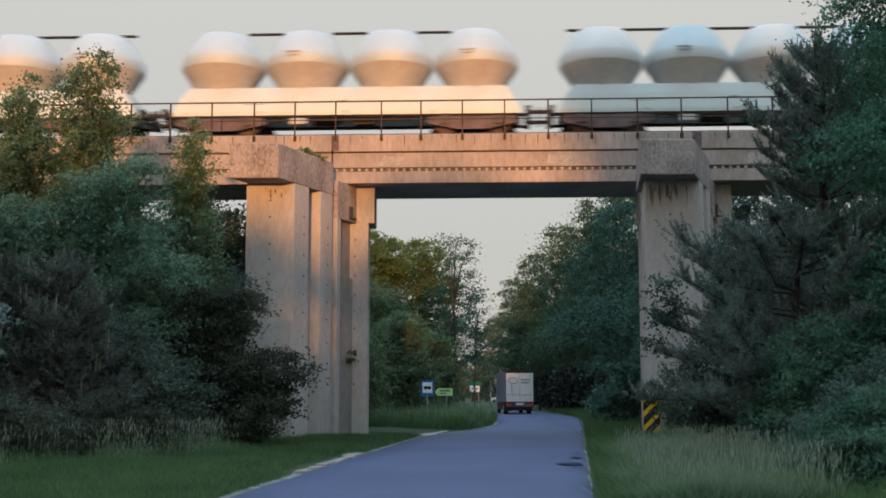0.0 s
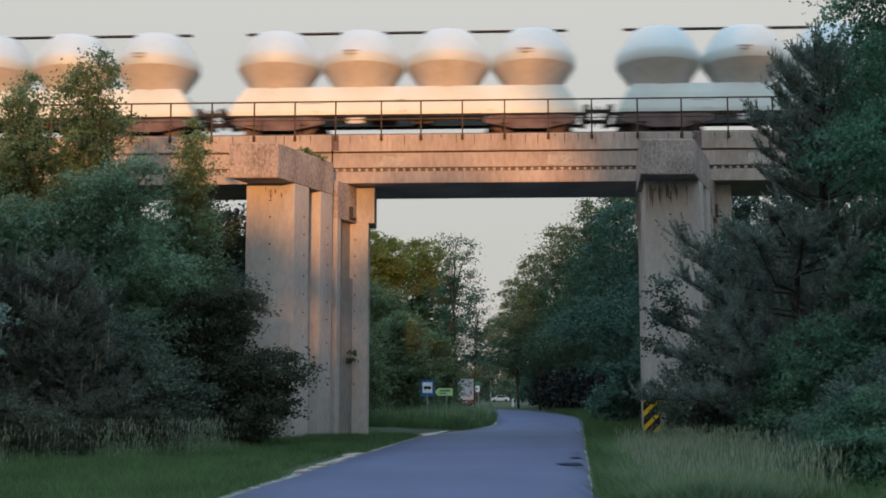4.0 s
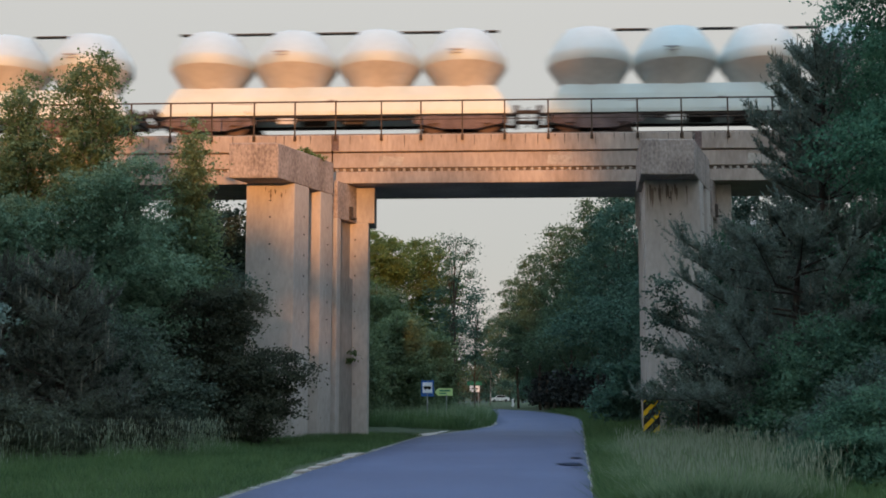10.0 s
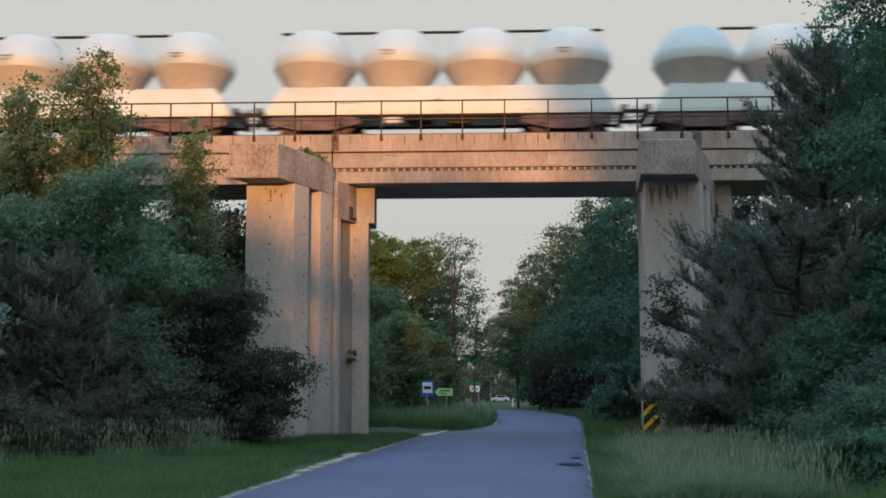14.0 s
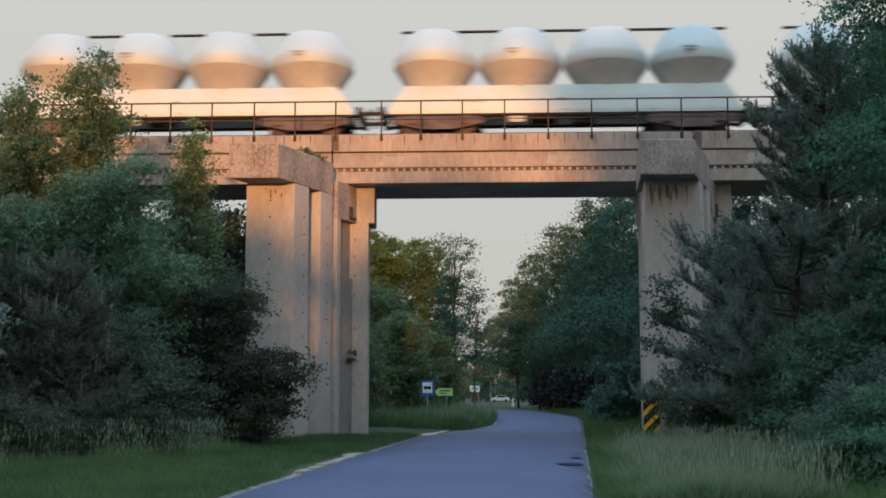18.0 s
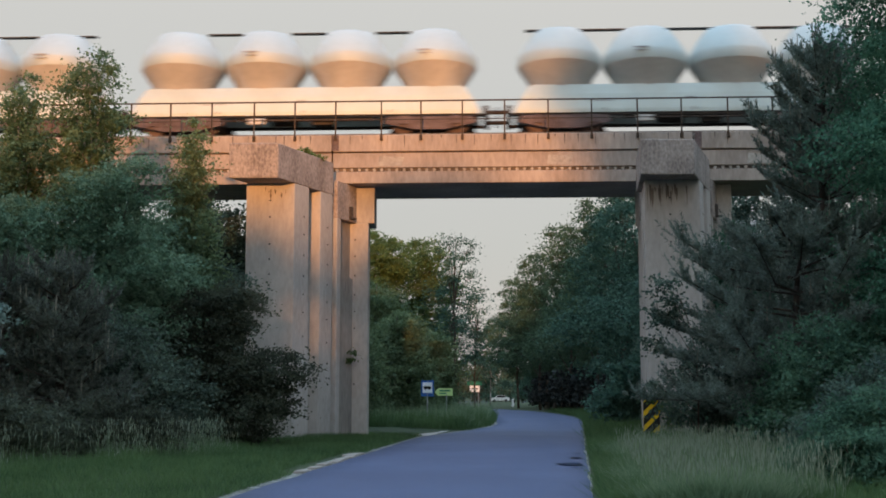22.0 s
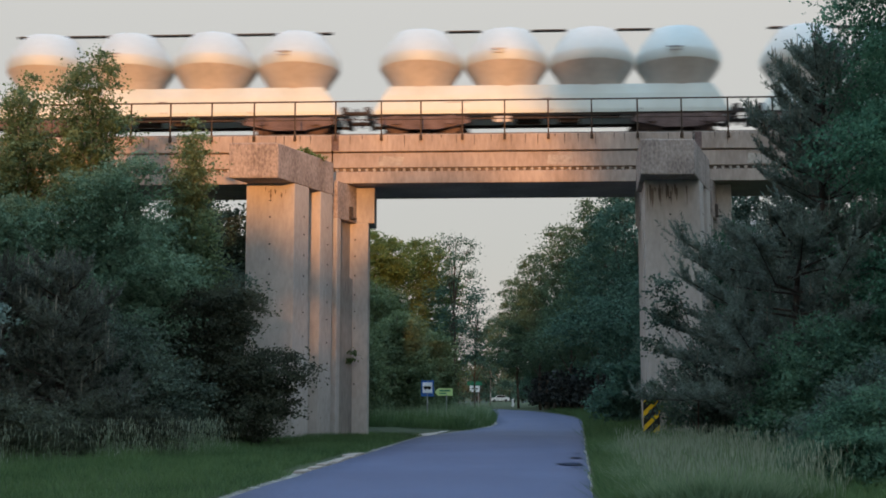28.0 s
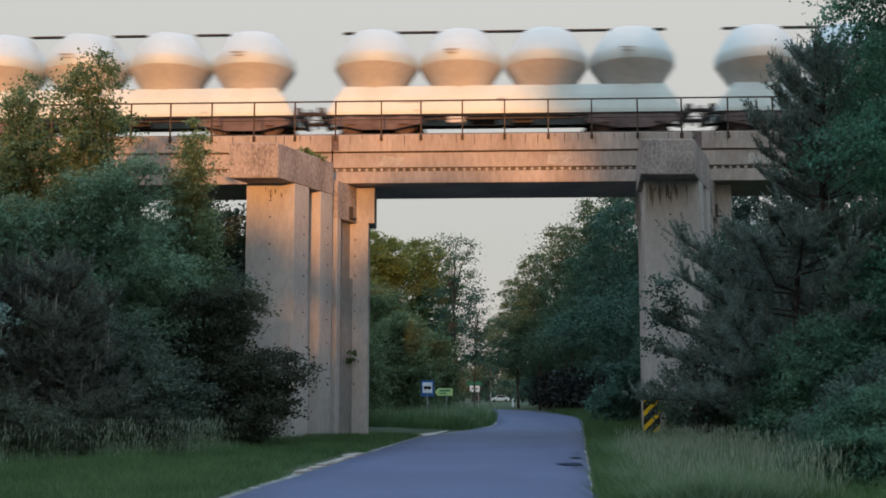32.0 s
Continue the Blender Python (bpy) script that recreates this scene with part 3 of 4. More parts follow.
def stems(lobes, h, r, lean=(0, 0)):
    """A tapered, slightly bent trunk and limbs out to the lobes."""
    bm = bmesh.new()
    pts = [Vector((lean[0] * f * f + 0.12 * math.sin(5 * f + h), lean[1] * f * f + 0.1 * math.cos(4 * f + h) - 0.1, h * f - 0.15 * (f == 0))) for f in (0, 0.15, 0.35, 0.55, 0.75, 0.95)]
    for i in range(5):
        rod(pts[i], pts[i + 1], r * (1 - 0.17 * i), r * (1 - 0.17 * (i + 1)), 7, bm)
    limbs = []
    for x, y, z, rx, ry, rz in lobes:
        one = bmesh.new()
        limbs.append(one)
        f = max(0.08, min(0.9, (z - 0.3 * rz) / h * 0.75))
        i = min(4, int(f * 5))
        p = pts[i].lerp(pts[i + 1], f * 5 - i)
        q = Vector((x, y, z))
        mid = p.lerp(q, 0.5) + Vector((0, 0, 0.12 * (q - p).length))
        rod(p, mid, r * 0.38, r * 0.25, 5, one)
        rod(mid, q, r * 0.25, r * 0.1, 5, one)
        for s in range(4):
            a = 1.57 * s + x * 3
            e = q + Vector((rx * 0.75 * math.cos(a), ry * 0.75 * math.sin(a), rz * 0.45 * math.sin(a * 2 + 1)))
            rod(mid.lerp(q, 0.6), e, r * 0.1, r * 0.03, 4, one)
    return bm, limbs


def tree(name, label, x, y, h, lobes, n, leaf, material, bark=None, r=0.12, clump=0.28, shell=0.5, category="tree", group="", lean=(0, 0), long=1.0, stray=0.14):
    t = empty(name, pose(x, y, relief(x, y)), label, category, group)
    bm, limbs = stems(lobes, h, r, lean)
    part("trunk", bm, bark or BARK, t, smooth=True)
    for one in limbs:
        part("limb", one, bark or BARK, t)
    c, out = cloud(lobes, n, clump, shell, stray=stray)
    low = c[:, 2] > 0.04
    leaves("crown", c[low], out[low], leaf, material, t, long)
    return t


def egg(h, r, base, n, seed, top=0.35):
    """Lobes of a crown from the height base to h, of radius r, narrowing to the top."""
    g = random.Random(seed)
    out = []
    for i in range(n):
        f = (i + 0.5) / n
        z = base + (h - base) * (0.08 + 0.84 * f)
        rr = r * (1 - (1 - top) * f ** 1.5)
        a = 2.4 * i + g.random()
        d = rr * (0.25 + 0.4 * g.random())
        s = rr * (0.55 + 0.3 * g.random())
        out.append((d * math.cos(a), d * math.sin(a), z, s, s, max(0.4, (h - base) / n * (0.9 + 0.5 * g.random()))))
    return out


def pine(name, label, x, y, h, reach, n_whorl, seed, low=0.12, twigs=16, candles=40, shape=0.65, needle=None, lift=0.6):
    """A pine: boughs in whorls, each with upturned twigs that carry needles all round; bare pale shoots."""
    g = random.Random(seed)
    t = empty(name, pose(x, y, relief(x, y)), label, "pine tree")
    bm = bmesh.new()
    for i in range(8):
        rod((0.1 * math.sin(i), 0.1 * math.cos(i), h * i / 8 - 0.1 * (i == 0)), (0.1 * math.sin(i + 1), 0.1 * math.cos(i + 1), h * (i + 1) / 8), 0.2 * (1 - 0.11 * i), 0.2 * (1 - 0.11 * (i + 1)), 8, bm)
    part("trunk", bm, BARK_PINE, t, smooth=True)
    feet, ways, spans = [], [], []
    for w in range(n_whorl):
        f = low + (1 - low) * w / n_whorl
        z = h * f
        ln = reach * (1 - f) ** shape + 0.25
        for b in range(6):
            a = 6.283 * b / 6 + w * 0.9 + g.uniform(-0.3, 0.3)
            l = ln * g.uniform(0.62, 1.08)
            p = Vector((0, 0, z + g.uniform(-0.15, 0.15)))
            side = Vector((math.cos(a), math.sin(a), 0))
            flank = Vector((-side.y, side.x, 0))
            q = p + side * l * 0.55 + Vector((0, 0, l * (g.uniform(0.0, 0.12) + 0.4 * lift * f)))
            e = p + side * l + Vector((0, 0, l * (g.uniform(0.06, 0.28) + lift * f)))
            part("bough", rod(q, e, 0.022, 0.008, 5, rod(p, q, 0.04, 0.022, 5)), BARK_PINE, t)
            for j in range(int(twigs * (0.45 + 1.1 * l / reach))):
                s = 0.15 + 0.85 * g.random() ** 0.7
                c = p.lerp(q, s / 0.55) if s < 0.55 else q.lerp(e, (s - 0.55) / 0.45)
                way = (side * g.uniform(0.3, 1.0) + flank * g.gauss(0, 0.95) + Vector((0, 0, g.uniform(-0.1, 0.75) + 0.5 * f))).normalized()
                feet.append(c)
                ways.append(way)
                spans.append(g.uniform(0.3, 0.75) * min(1.0, 0.45 + 0.3 * l))
    # upright shoots at the tip
    for j in range(16):
        feet.append(Vector((g.gauss(0, 0.12), g.gauss(0, 0.12), h * g.uniform(0.93, 1.0))))
        ways.append(Vector((g.gauss(0, 0.25), g.gauss(0, 0.25), 1)).normalized())
        spans.append(g.uniform(0.3, 0.6))
    for j in range(candles):
        i = g.randrange(len(feet))
        c = feet[i] + ways[i] * spans[i] * 0.7
        if c.z > 0.35 * h:
            part("shoot", rod(c, c + Vector((g.uniform(-0.05, 0.05), g.uniform(-0.05, 0.05), g.uniform(0.2, 0.5))), 0.018, 0.010, 4), SHOOT, t)
    feet, ways, spans = np.array(feet), np.array(ways), np.array(spans)
    per = 44
    n = len(feet) * per
    f = RNG.random(n)
    wy = np.repeat(ways, per, axis=0)
    # the twigs bend upwards towards their tips
    c = np.repeat(feet, per, axis=0) + wy * (np.repeat(spans, per) * f)[:, None] + np.array([0, 0, 1.0]) * (np.repeat(spans, per) * 0.3 * f * f)[:, None]
    u = wy * 0.7 + np.array([0, 0, 0.3]) * f[:, None] + unit(n) * 0.75
    u /= np.linalg.norm(u, axis=1, keepdims=True)
    v = np.cross(u, unit(n))
    v /= np.linalg.norm(v, axis=1, keepdims=True) + 1e-6
    quads("needles", c + u * 0.04, u * 0.065, v * 0.024, needle or NEEDLE, t)
    return t


def build_near_trees():
    # left of the road: birches, then bushes down to the verge
    tree("birch_tree", "tall young birch, its top lit by low sun", -12.9, 36.5, 11.4, egg(11.6, 1.5, 4.2, 9, 1, 0.3), 44200, 0.084, LEAF_BIRCH, BARK_BIRCH, 0.10, 0.22, group="roadside birches")
    tree("birch_tree", "tall birch with a full crown, its top lit by low sun", -10.6, 36.0, 11.4, egg(11.7, 1.75, 3.4, 11, 2, 0.3), 57800, 0.084, LEAF_BIRCH, BARK_BIRCH, 0.12, 0.22, group="roadside birches")
    tree("birch_tree", "slender young birch beside the viaduct pier", -7.75, 37.2, 9.6, egg(9.75, 0.95, 4.5, 8, 3, 0.35), 23800, 0.076, LEAF_BIRCH, BARK, 0.07, 0.18, group="roadside birches")
    tree("broadleaf_tree", "dense dark green broadleaf tree before the viaduct", -9.2, 34.5, 7.6, egg(8.2, 2.3, 1.4, 11, 4, 0.45), 61200, 0.091, LEAF_HAZY, None, 0.11, 0.28, group="roadside trees")
    tree("broadleaf_tree", "dense dark green broadleaf tree before the viaduct", -12.6, 33.0, 6.6, egg(7.4, 2.4, 1.0, 10, 5, 0.5), 51000, 0.091, LEAF_HAZY, None, 0.11, 0.28, group="roadside trees")
    tree("broadleaf_tree", "dark broadleaf tree behind the bushes, under the viaduct", -8.0, 38.6, 7.0, egg(7.6, 1.7, 1.0, 9, 6, 0.5), 34000, 0.099, LEAF_DARK, None, 0.1, 0.28, group="roadside trees")
    tree("broadleaf_tree", "dark broadleaf tree behind the bushes, under the viaduct", -11.8, 39.5, 6.6, egg(6.9, 2.4, 1.0, 10, 16, 0.5), 40800, 0.099, LEAF_DARK, None, 0.1, 0.3, group="roadside trees")
    tree("broadleaf_tree", "dark broadleaf tree behind the bushes, under the viaduct", -16.0, 38.5, 8.0, egg(8.6, 2.6, 1.0, 10, 17, 0.5), 37400, 0.099, LEAF_DARK, None, 0.1, 0.3, group="roadside trees")
    tree("bush", "dull brown-green bush leaning out over the pier's foot", -6.1, 34.5, 4.4, [(-0.6, 0, 3.3, 1.2, 1.1, 1.1), (0.25, -0.1, 3.9, 0.8, 0.8, 0.65), (-0.2, 0, 2.0, 1.5, 1.3, 1.2), (1.3, -0.2, 2.1, 1.1, 0.9, 0.55), (0.5, -0.3, 1.0, 1.2, 1.1, 0.95), (-1.4, 0.2, 1.2, 1.3, 1.2, 1.2), (1.15, -0.2, 1.25, 0.8, 0.8, 0.55)], 57800, 0.076, LEAF_DULL, None, 0.06, 0.2, 0.45, "bush", "roadside bushes")
    tree("bush", "dark green bush at the foot of the trees", -8.6, 31.5, 3.6, [(0, 0, 2.2, 1.6, 1.4, 1.3), (-1.2, 0, 1.3, 1.5, 1.3, 1.2), (1.2, 0, 1.3, 1.4, 1.3, 1.2), (0.4, -0.5, 0.8, 1.7, 1.2, 0.8)], 44200, 0.076, LEAF_BROWN, None, 0.06, 0.22, 0.45, "bush", "roadside bushes")
    pine("pine_tree", "small dull pine with pale upright shoots", -10.6, 29.3, 4.3, 2.3, 8, 14, 0.08, 20, 60, needle=NEEDLE_DULL)
    tree("bush", "dark green bush at the foot of the trees", -13.5, 31.0, 5.0, [(0, 0, 3.4, 1.6, 1.4, 1.6), (-0.6, 0, 1.7, 2.0, 1.6, 1.5), (1.3, 0, 1.3, 1.6, 1.3, 1.2)], 44200, 0.076, LEAF_BUSH, None, 0.06, 0.22, 0.45, "bush", "roadside bushes")
    tree("bush", "low dull brown-green bush behind the rough grass", -9.3, 24.4, 1.3, [(0, 0, 0.75, 1.1, 0.9, 0.7), (-0.9, 0.2, 0.6, 0.9, 0.8, 0.55), (1.0, 0.5, 0.6, 0.9, 0.8, 0.55)], 22000, 0.065, LEAF_DULL, None, 0.04, 0.16, 0.4, "bush", "roadside bushes")
    tree("bush", "low dull brown-green bush behind the rough grass", -7.5, 27.0, 1.3, [(0, 0, 0.7, 1.0, 0.8, 0.65), (-0.8, 0, 0.6, 0.8, 0.8, 0.55), (0.9, 0.4, 0.55, 0.8, 0.7, 0.5)], 20000, 0.065, LEAF_DULL, None, 0.04, 0.16, 0.4, "bush", "roadside bushes")
    tree("sapling", "pale-leaved sapling at the edge of the bushes", -8.0, 20.5, 2.5, [(0.55, 0, 1.72, 0.22, 0.2, 0.10), (0.1, 0, 2.2, 0.35, 0.3, 0.3), (-0.3, 0, 1.5, 0.4, 0.3, 0.3), (0.35, 0, 2.75, 0.35, 0.3, 0.25)], 1500, 0.085, LEAF_PALE, None, 0.025, 0.12, 0.2)
    # right of the road: pines, dark broadleaf trees, bushes
    pine("pine_tree", "dull young pine with pale upright shoots among the bushes", -9.0, 28.9, 4.3, 1.9, 10, 15, 0.10, 18, 150, needle=NEEDLE_DULL)
    tree("sapling", "thin leaning sapling before the pier", 7.0, 33.2, 4.7, [(-1.05, 0, 4.4, 0.42, 0.35, 0.35), (-1.0, 0, 3.5, 0.42, 0.4, 0.4), (-1.15, 0, 2.75, 0.45, 0.4, 0.22), (-1.3, 0, 1.62, 0.3, 0.3, 0.16), (-0.5, 0, 2.2, 0.4, 0.4, 0.35), (-0.5, 0, 3.9, 0.4, 0.4, 0.3), (-0.6, 0, 1.0, 0.35, 0.3, 0.3)], 2400, 0.085, LEAF_DARK, None, 0.03, 0.19, 0.2, lean=(-0.8, 0))
    pine("pine_tree", "dark pine with long low boughs before the pier", 9.1, 31.0, 5.6, 4.5, 9, 11, 0.12, 62, 80, 0.3, lift=0.12)
    pine("pine_tree", "tall dark pine with upright shoots", 10.5, 33.0, 10.8, 2.9, 8, 12, 0.62, 36, 330, 0.42)
    pine("pine_tree", "tall dark pine with upright shoots", 11.4, 35.8, 10.2, 2.7, 12, 13, 0.20, 34, 40)
    tree("broadleaf_tree", "tall dark green broadleaf tree behind the pines", 12.1, 30.0, 13.5, egg(15.5, 2.8, 3.0, 14, 7, 0.66), 84000, 0.091, LEAF_BRIGHT, None, 0.16, 0.28, group="roadside trees")
    elder = tree("broadleaf_tree", "bright green broadleaf tree with white blossom behind the pier", 10.2, 42.0, 7.2, egg(7.6, 1.8, 2.0, 9, 8, 0.5), 23800, 0.091, LEAF_BRIGHT, None, 0.1, 0.26, group="roadside trees")
    g = random.Random(77)
    for i in range(9):
        c = np.array([g.uniform(-1.6, 0.6), -1.5 + g.uniform(-0.3, 0.3), g.uniform(6.2, 7.4)]) + RNG.normal(size=(40, 3)) * np.array([0.09, 0.05, 0.05])
        u = unit(40) * 0.03
        quads("blossom", c, u, np.cross(u, unit(40)) * 1.6, WHITE, elder)
    tree("bush", "bluish green bush under the pines", 8.6, 27.5, 3.2, [(0, 0, 1.9, 1.4, 1.2, 1.3), (1.4, 0, 1.6, 1.6, 1.3, 1.4), (-0.9, 0, 0.9, 0.9, 1.0, 0.9), (0.6, -0.6, 0.8, 1.5, 1.0, 0.8)], 44200, 0.076, LEAF_BUSH, None, 0.06, 0.2, 0.45, "bush", "roadside bushes")
    tree("bush", "low green bush among the verge grass", 8.3, 23.6, 2.0, [(0, 0, 1.1, 1.0, 0.9, 0.8), (-0.8, 0, 0.6, 0.8, 0.8, 0.6), (0.9, 0.2, 1.4, 0.9, 0.8, 1.0)], 24000, 0.07, LEAF_DARK, None, 0.04, 0.16, 0.45, "bush", "roadside bushes")
    tree("bush", "low dark green bush at the edge of the verge", 7.3, 20.4, 1.6, [(0, 0, 0.85, 0.9, 0.8, 0.65), (-0.6, 0.3, 0.5, 0.7, 0.7, 0.45), (0.8, 0.2, 1.05, 0.8, 0.8, 0.75), (0.2, 1.0, 0.8, 0.9, 0.8, 0.7)], 24000, 0.06, LEAF_BUSH, None, 0.03, 0.15, 0.45, "bush", "roadside bushes")
    tree("broadleaf_tree", "dark broadleaf tree behind the viaduct and the pines", 12.9, 50.0, 9.6, egg(10.7, 2.6, 1.0, 11, 71, 0.95), 36000, 0.12, LEAF_DARK, None, 0.1, 0.3, group="roadside trees")
    tree("broadleaf_tree", "dark broadleaf tree behind the viaduct and the pines", 16.2, 51.0, 9.6, egg(10.4, 2.6, 1.0, 10, 72, 0.55), 24000, 0.13, LEAF_DARK, None, 0.1, 0.3, group="roadside trees")
    tree("bush", "low dark green bush among the verge grass", 5.9, 17.9, 0.9, [(0, 0, 0.45, 0.6, 0.5, 0.42), (-0.5, 0.2, 0.3, 0.45, 0.4, 0.28), (0.55, 0.2, 0.5, 0.5, 0.5, 0.42)], 14000, 0.055, LEAF_BUSH, None, 0.03, 0.12, 0.45, "bush", "roadside bushes")
    tree("bush", "green bush under the pines", 11.0, 28.0, 5.4, [(0, 0, 3.6, 1.6, 1.3, 1.7), (0.3, 0, 1.9, 1.9, 1.5, 1.6), (-1.2, -0.3, 1.2, 1.3, 1.2, 1.1)], 47600, 0.084, LEAF_BRIGHT, None, 0.06, 0.22, 0.45, "bush", "roadside bushes")
    tree("bush", "dark bush beside the pier's foot", 8.2, 34.5, 3.6, [(0, 0, 2.2, 1.3, 1.1, 1.3), (-0.8, 0, 1.2, 0.9, 1.0, 0.9), (0.9, 0, 1.4, 1.3, 1.2, 1.2)], 30600, 0.076, LEAF_DARK, None, 0.06, 0.22, 0.45, "bush", "roadside bushes")
    tree("broadleaf_tree", "dark broadleaf tree behind the viaduct pier", -8.6, 48.5, 8.6, egg(9.6, 2.4, 0.6, 10, 18, 0.6), 44000, 0.13, LEAF_DARK, None, 0.1, 0.3, group="roadside trees")
    tree("broadleaf_tree", "dark broadleaf tree behind the viaduct", -12.6, 49.5, 7.4, egg(7.7, 2.6, 0.6, 10, 19, 0.5), 22000, 0.14, LEAF_DARK, None, 0.1, 0.3, group="roadside trees")


def build_far_trees():
    for x, y, h, r, seed, lf, lab in (
            (-5.2, 104, 16.0, 3.2, 21, LEAF_FAR, "broadleaf tree with a yellow-green sunlit top"),
            (-1.6, 108, 15.8, 3.1, 22, LEAF_FAR, "broadleaf tree with a yellow-green sunlit top"),
            (-8.8, 108, 15.6, 3.6, 23, LEAF_FAR, "broadleaf tree with a yellow-green sunlit top"),
            (-5.0, 60, 5.5, 2.0, 24, LEAF_OLIVE, "low dark green roadside tree"),
            (-2.6, 72, 6.4, 2.2, 25, LEAF_OLIVE, "low dark green roadside tree"),
            (-1.0, 86, 6.0, 2.0, 26, LEAF_OLIVE, "low dark green roadside tree"),
            (-4.6, 82, 9.5, 2.8, 27, LEAF_OLIVE, "dark green tree beyond the viaduct"),
            (-9.5, 56, 9.0, 3.0, 28, LEAF_FAR_DARK, "dark green tree beyond the viaduct"),
            (-14.0, 60, 10.0, 3.4, 29, LEAF_FAR_DARK, "dark green tree beyond the viaduct"),
            # four added trees: they shade the far junction and hide the lorry
            (-10.5, 121, 14.0, 3.6, 43, LEAF_FAR_DARK, "dark green tree added to shade the junction and hide the lorry"),
            (-16.5, 124, 14.0, 3.8, 44, LEAF_FAR_DARK, "dark green tree added to shade the junction and hide the lorry"),
            (-24.0, 128, 14.0, 4.0, 45, LEAF_FAR_DARK, "dark green tree added to shade the junction and hide the lorry"),
            (-32.0, 132, 14.0, 4.2, 46, LEAF_FAR_DARK, "dark green tree added to shade the junction and hide the lorry"),
            (11.2, 58, 12.5, 3.0, 31, LEAF_FAR_DARK, "dark green tree beside the road beyond the viaduct"),
            (11.4, 68, 14.5, 3.2, 32, LEAF_FAR_DARK, "dark green tree beside the road beyond the viaduct"),
            (11.8, 80, 16.5, 3.4, 33, LEAF_FAR_DARK, "dark green tree beside the road beyond the viaduct"),
            (12.0, 94, 17.0, 3.6, 34, LEAF_FAR_OLIVE, "dark green tree beside the road beyond the viaduct"),
            (11.4, 108, 17.0, 3.6, 35, LEAF_FAR_OLIVE, "dark green tree at the bend, its top catching sun"),
            (9.9, 124, 16.5, 3.7, 36, LEAF_FAR_OLIVE, "dark green tree at the bend, its top catching sun"),
            (8.7, 142, 15.4, 3.8, 37, LEAF_FAR_OLIVE, "dark green tree at the bend, its top catching sun"),
            (14.5, 130, 16.0, 4.2, 38, LEAF_FAR_DARK, "dark green tree at the bend, its top catching sun"),
            (15.0, 66, 12.5, 3.6, 39, LEAF_FAR_DARK, "dark green tree beside the road beyond the viaduct"),
            (16.5, 100, 15.0, 4.0, 40, LEAF_FAR_DARK, "dark green tree beside the road beyond the viaduct"),
            (20.0, 88, 14.0, 4.2, 61, LEAF_FAR_DARK, "dark green tree deep in the roadside wood"),
            (21.5, 108, 14.0, 4.4, 62, LEAF_FAR_DARK, "dark green tree deep in the roadside wood"),
            (20.0, 126, 14.0, 4.4, 63, LEAF_FAR_DARK, "dark green tree deep in the roadside wood"),
            (17.5, 146, 14.0, 4.4, 64, LEAF_FAR_DARK, "dark green tree deep in the roadside wood"),
            (12.5, 160, 13.0, 4.4, 65, LEAF_FAR_DARK, "dark green tree deep in the roadside wood")):
        tree("broadleaf_tree", lab, x, y, h, egg(h, r, 3.4 if x > 8 and 75 < y < 150 else 0.3, 12, seed, 0.72 if lf is LEAF_FAR else 0.5), 44000 if lf is LEAF_FAR else 34000 if lf is LEAF_FAR_OLIVE else 24000, 0.19 if lf is LEAF_FAR else 0.17, lf, None, 0.16, 0.42, group="trees beyond the viaduct", stray=0.03)
    g = random.Random(9)
    for i, y in enumerate((54, 61, 69, 82, 94, 106, 118, 130)):
        x = float(right_edge(y)) + (3.0 if y < 75 else 8.5)
        h = g.uniform(2.8, 4.2)
        tree("bush", "dark green bush under the roadside trees", x, y, h, egg(h, 1.9, 0.2, 6, 50 + i, 0.7), 6000, 0.2, LEAF_FAR_DARK, None, 0.05, 0.35, 0.45, "bush", "bushes beyond the viaduct")
    tree("birch_tree", "tall sparse birch, sky showing through its drooping crown", 1.0, 98, 14.6, egg(14.9, 3.0, 4.4, 20, 41, 0.5), 8500, 0.14, LEAF_FAR_DARK, BARK, 0.13, 0.46, 0.15, group="trees beyond the viaduct")
    tree("birch_tree", "smaller sparse birch beside the tall one", 2.7, 101, 10.0, egg(10.2, 1.9, 3.2, 12, 47, 0.5), 2600, 0.16, LEAF_FAR_DARK, BARK, 0.09, 0.42, 0.15, group="trees beyond the viaduct")
    tree("birch_tree", "tall sparse birch, sky showing through its drooping crown", 6.8, 178, 13.0, egg(13.0, 3.3, 2.5, 12, 42, 0.5), 4200, 0.34, LEAF_FAR_DARK, BARK_BIRCH, 0.12, 0.4, 0.3, group="trees beyond the viaduct")


def woods(name, label, spots, n, leaf, material, clump=1.3):
    """Far woods as one thing: trunks and ragged crowns at (x, y, height, radius)."""
    lobes, bm = [], bmesh.new()
    for i, (x, y, h, r) in enumerate(spots):
        rod((x, y, -0.2), (x, y, h * 0.8), 0.22, 0.08, 5, bm)
        lobes += [(x + a, y + b, z, s, s, q) for a, b, z, s, s2, q in egg(h, r, 0.12 * h, 8, 100 + i, 0.5)]
    c, out = cloud(lobes, n, leaf * clump, 0.25, 16)
    ob = empty(name, pose(0, 0, 0), label, "woods", kind="stuff")
    part("trunks", bm, BARK, ob)
    leaves("crowns", c[c[:, 2] > 0.1], out[c[:, 2] > 0.1], leaf, material, ob)


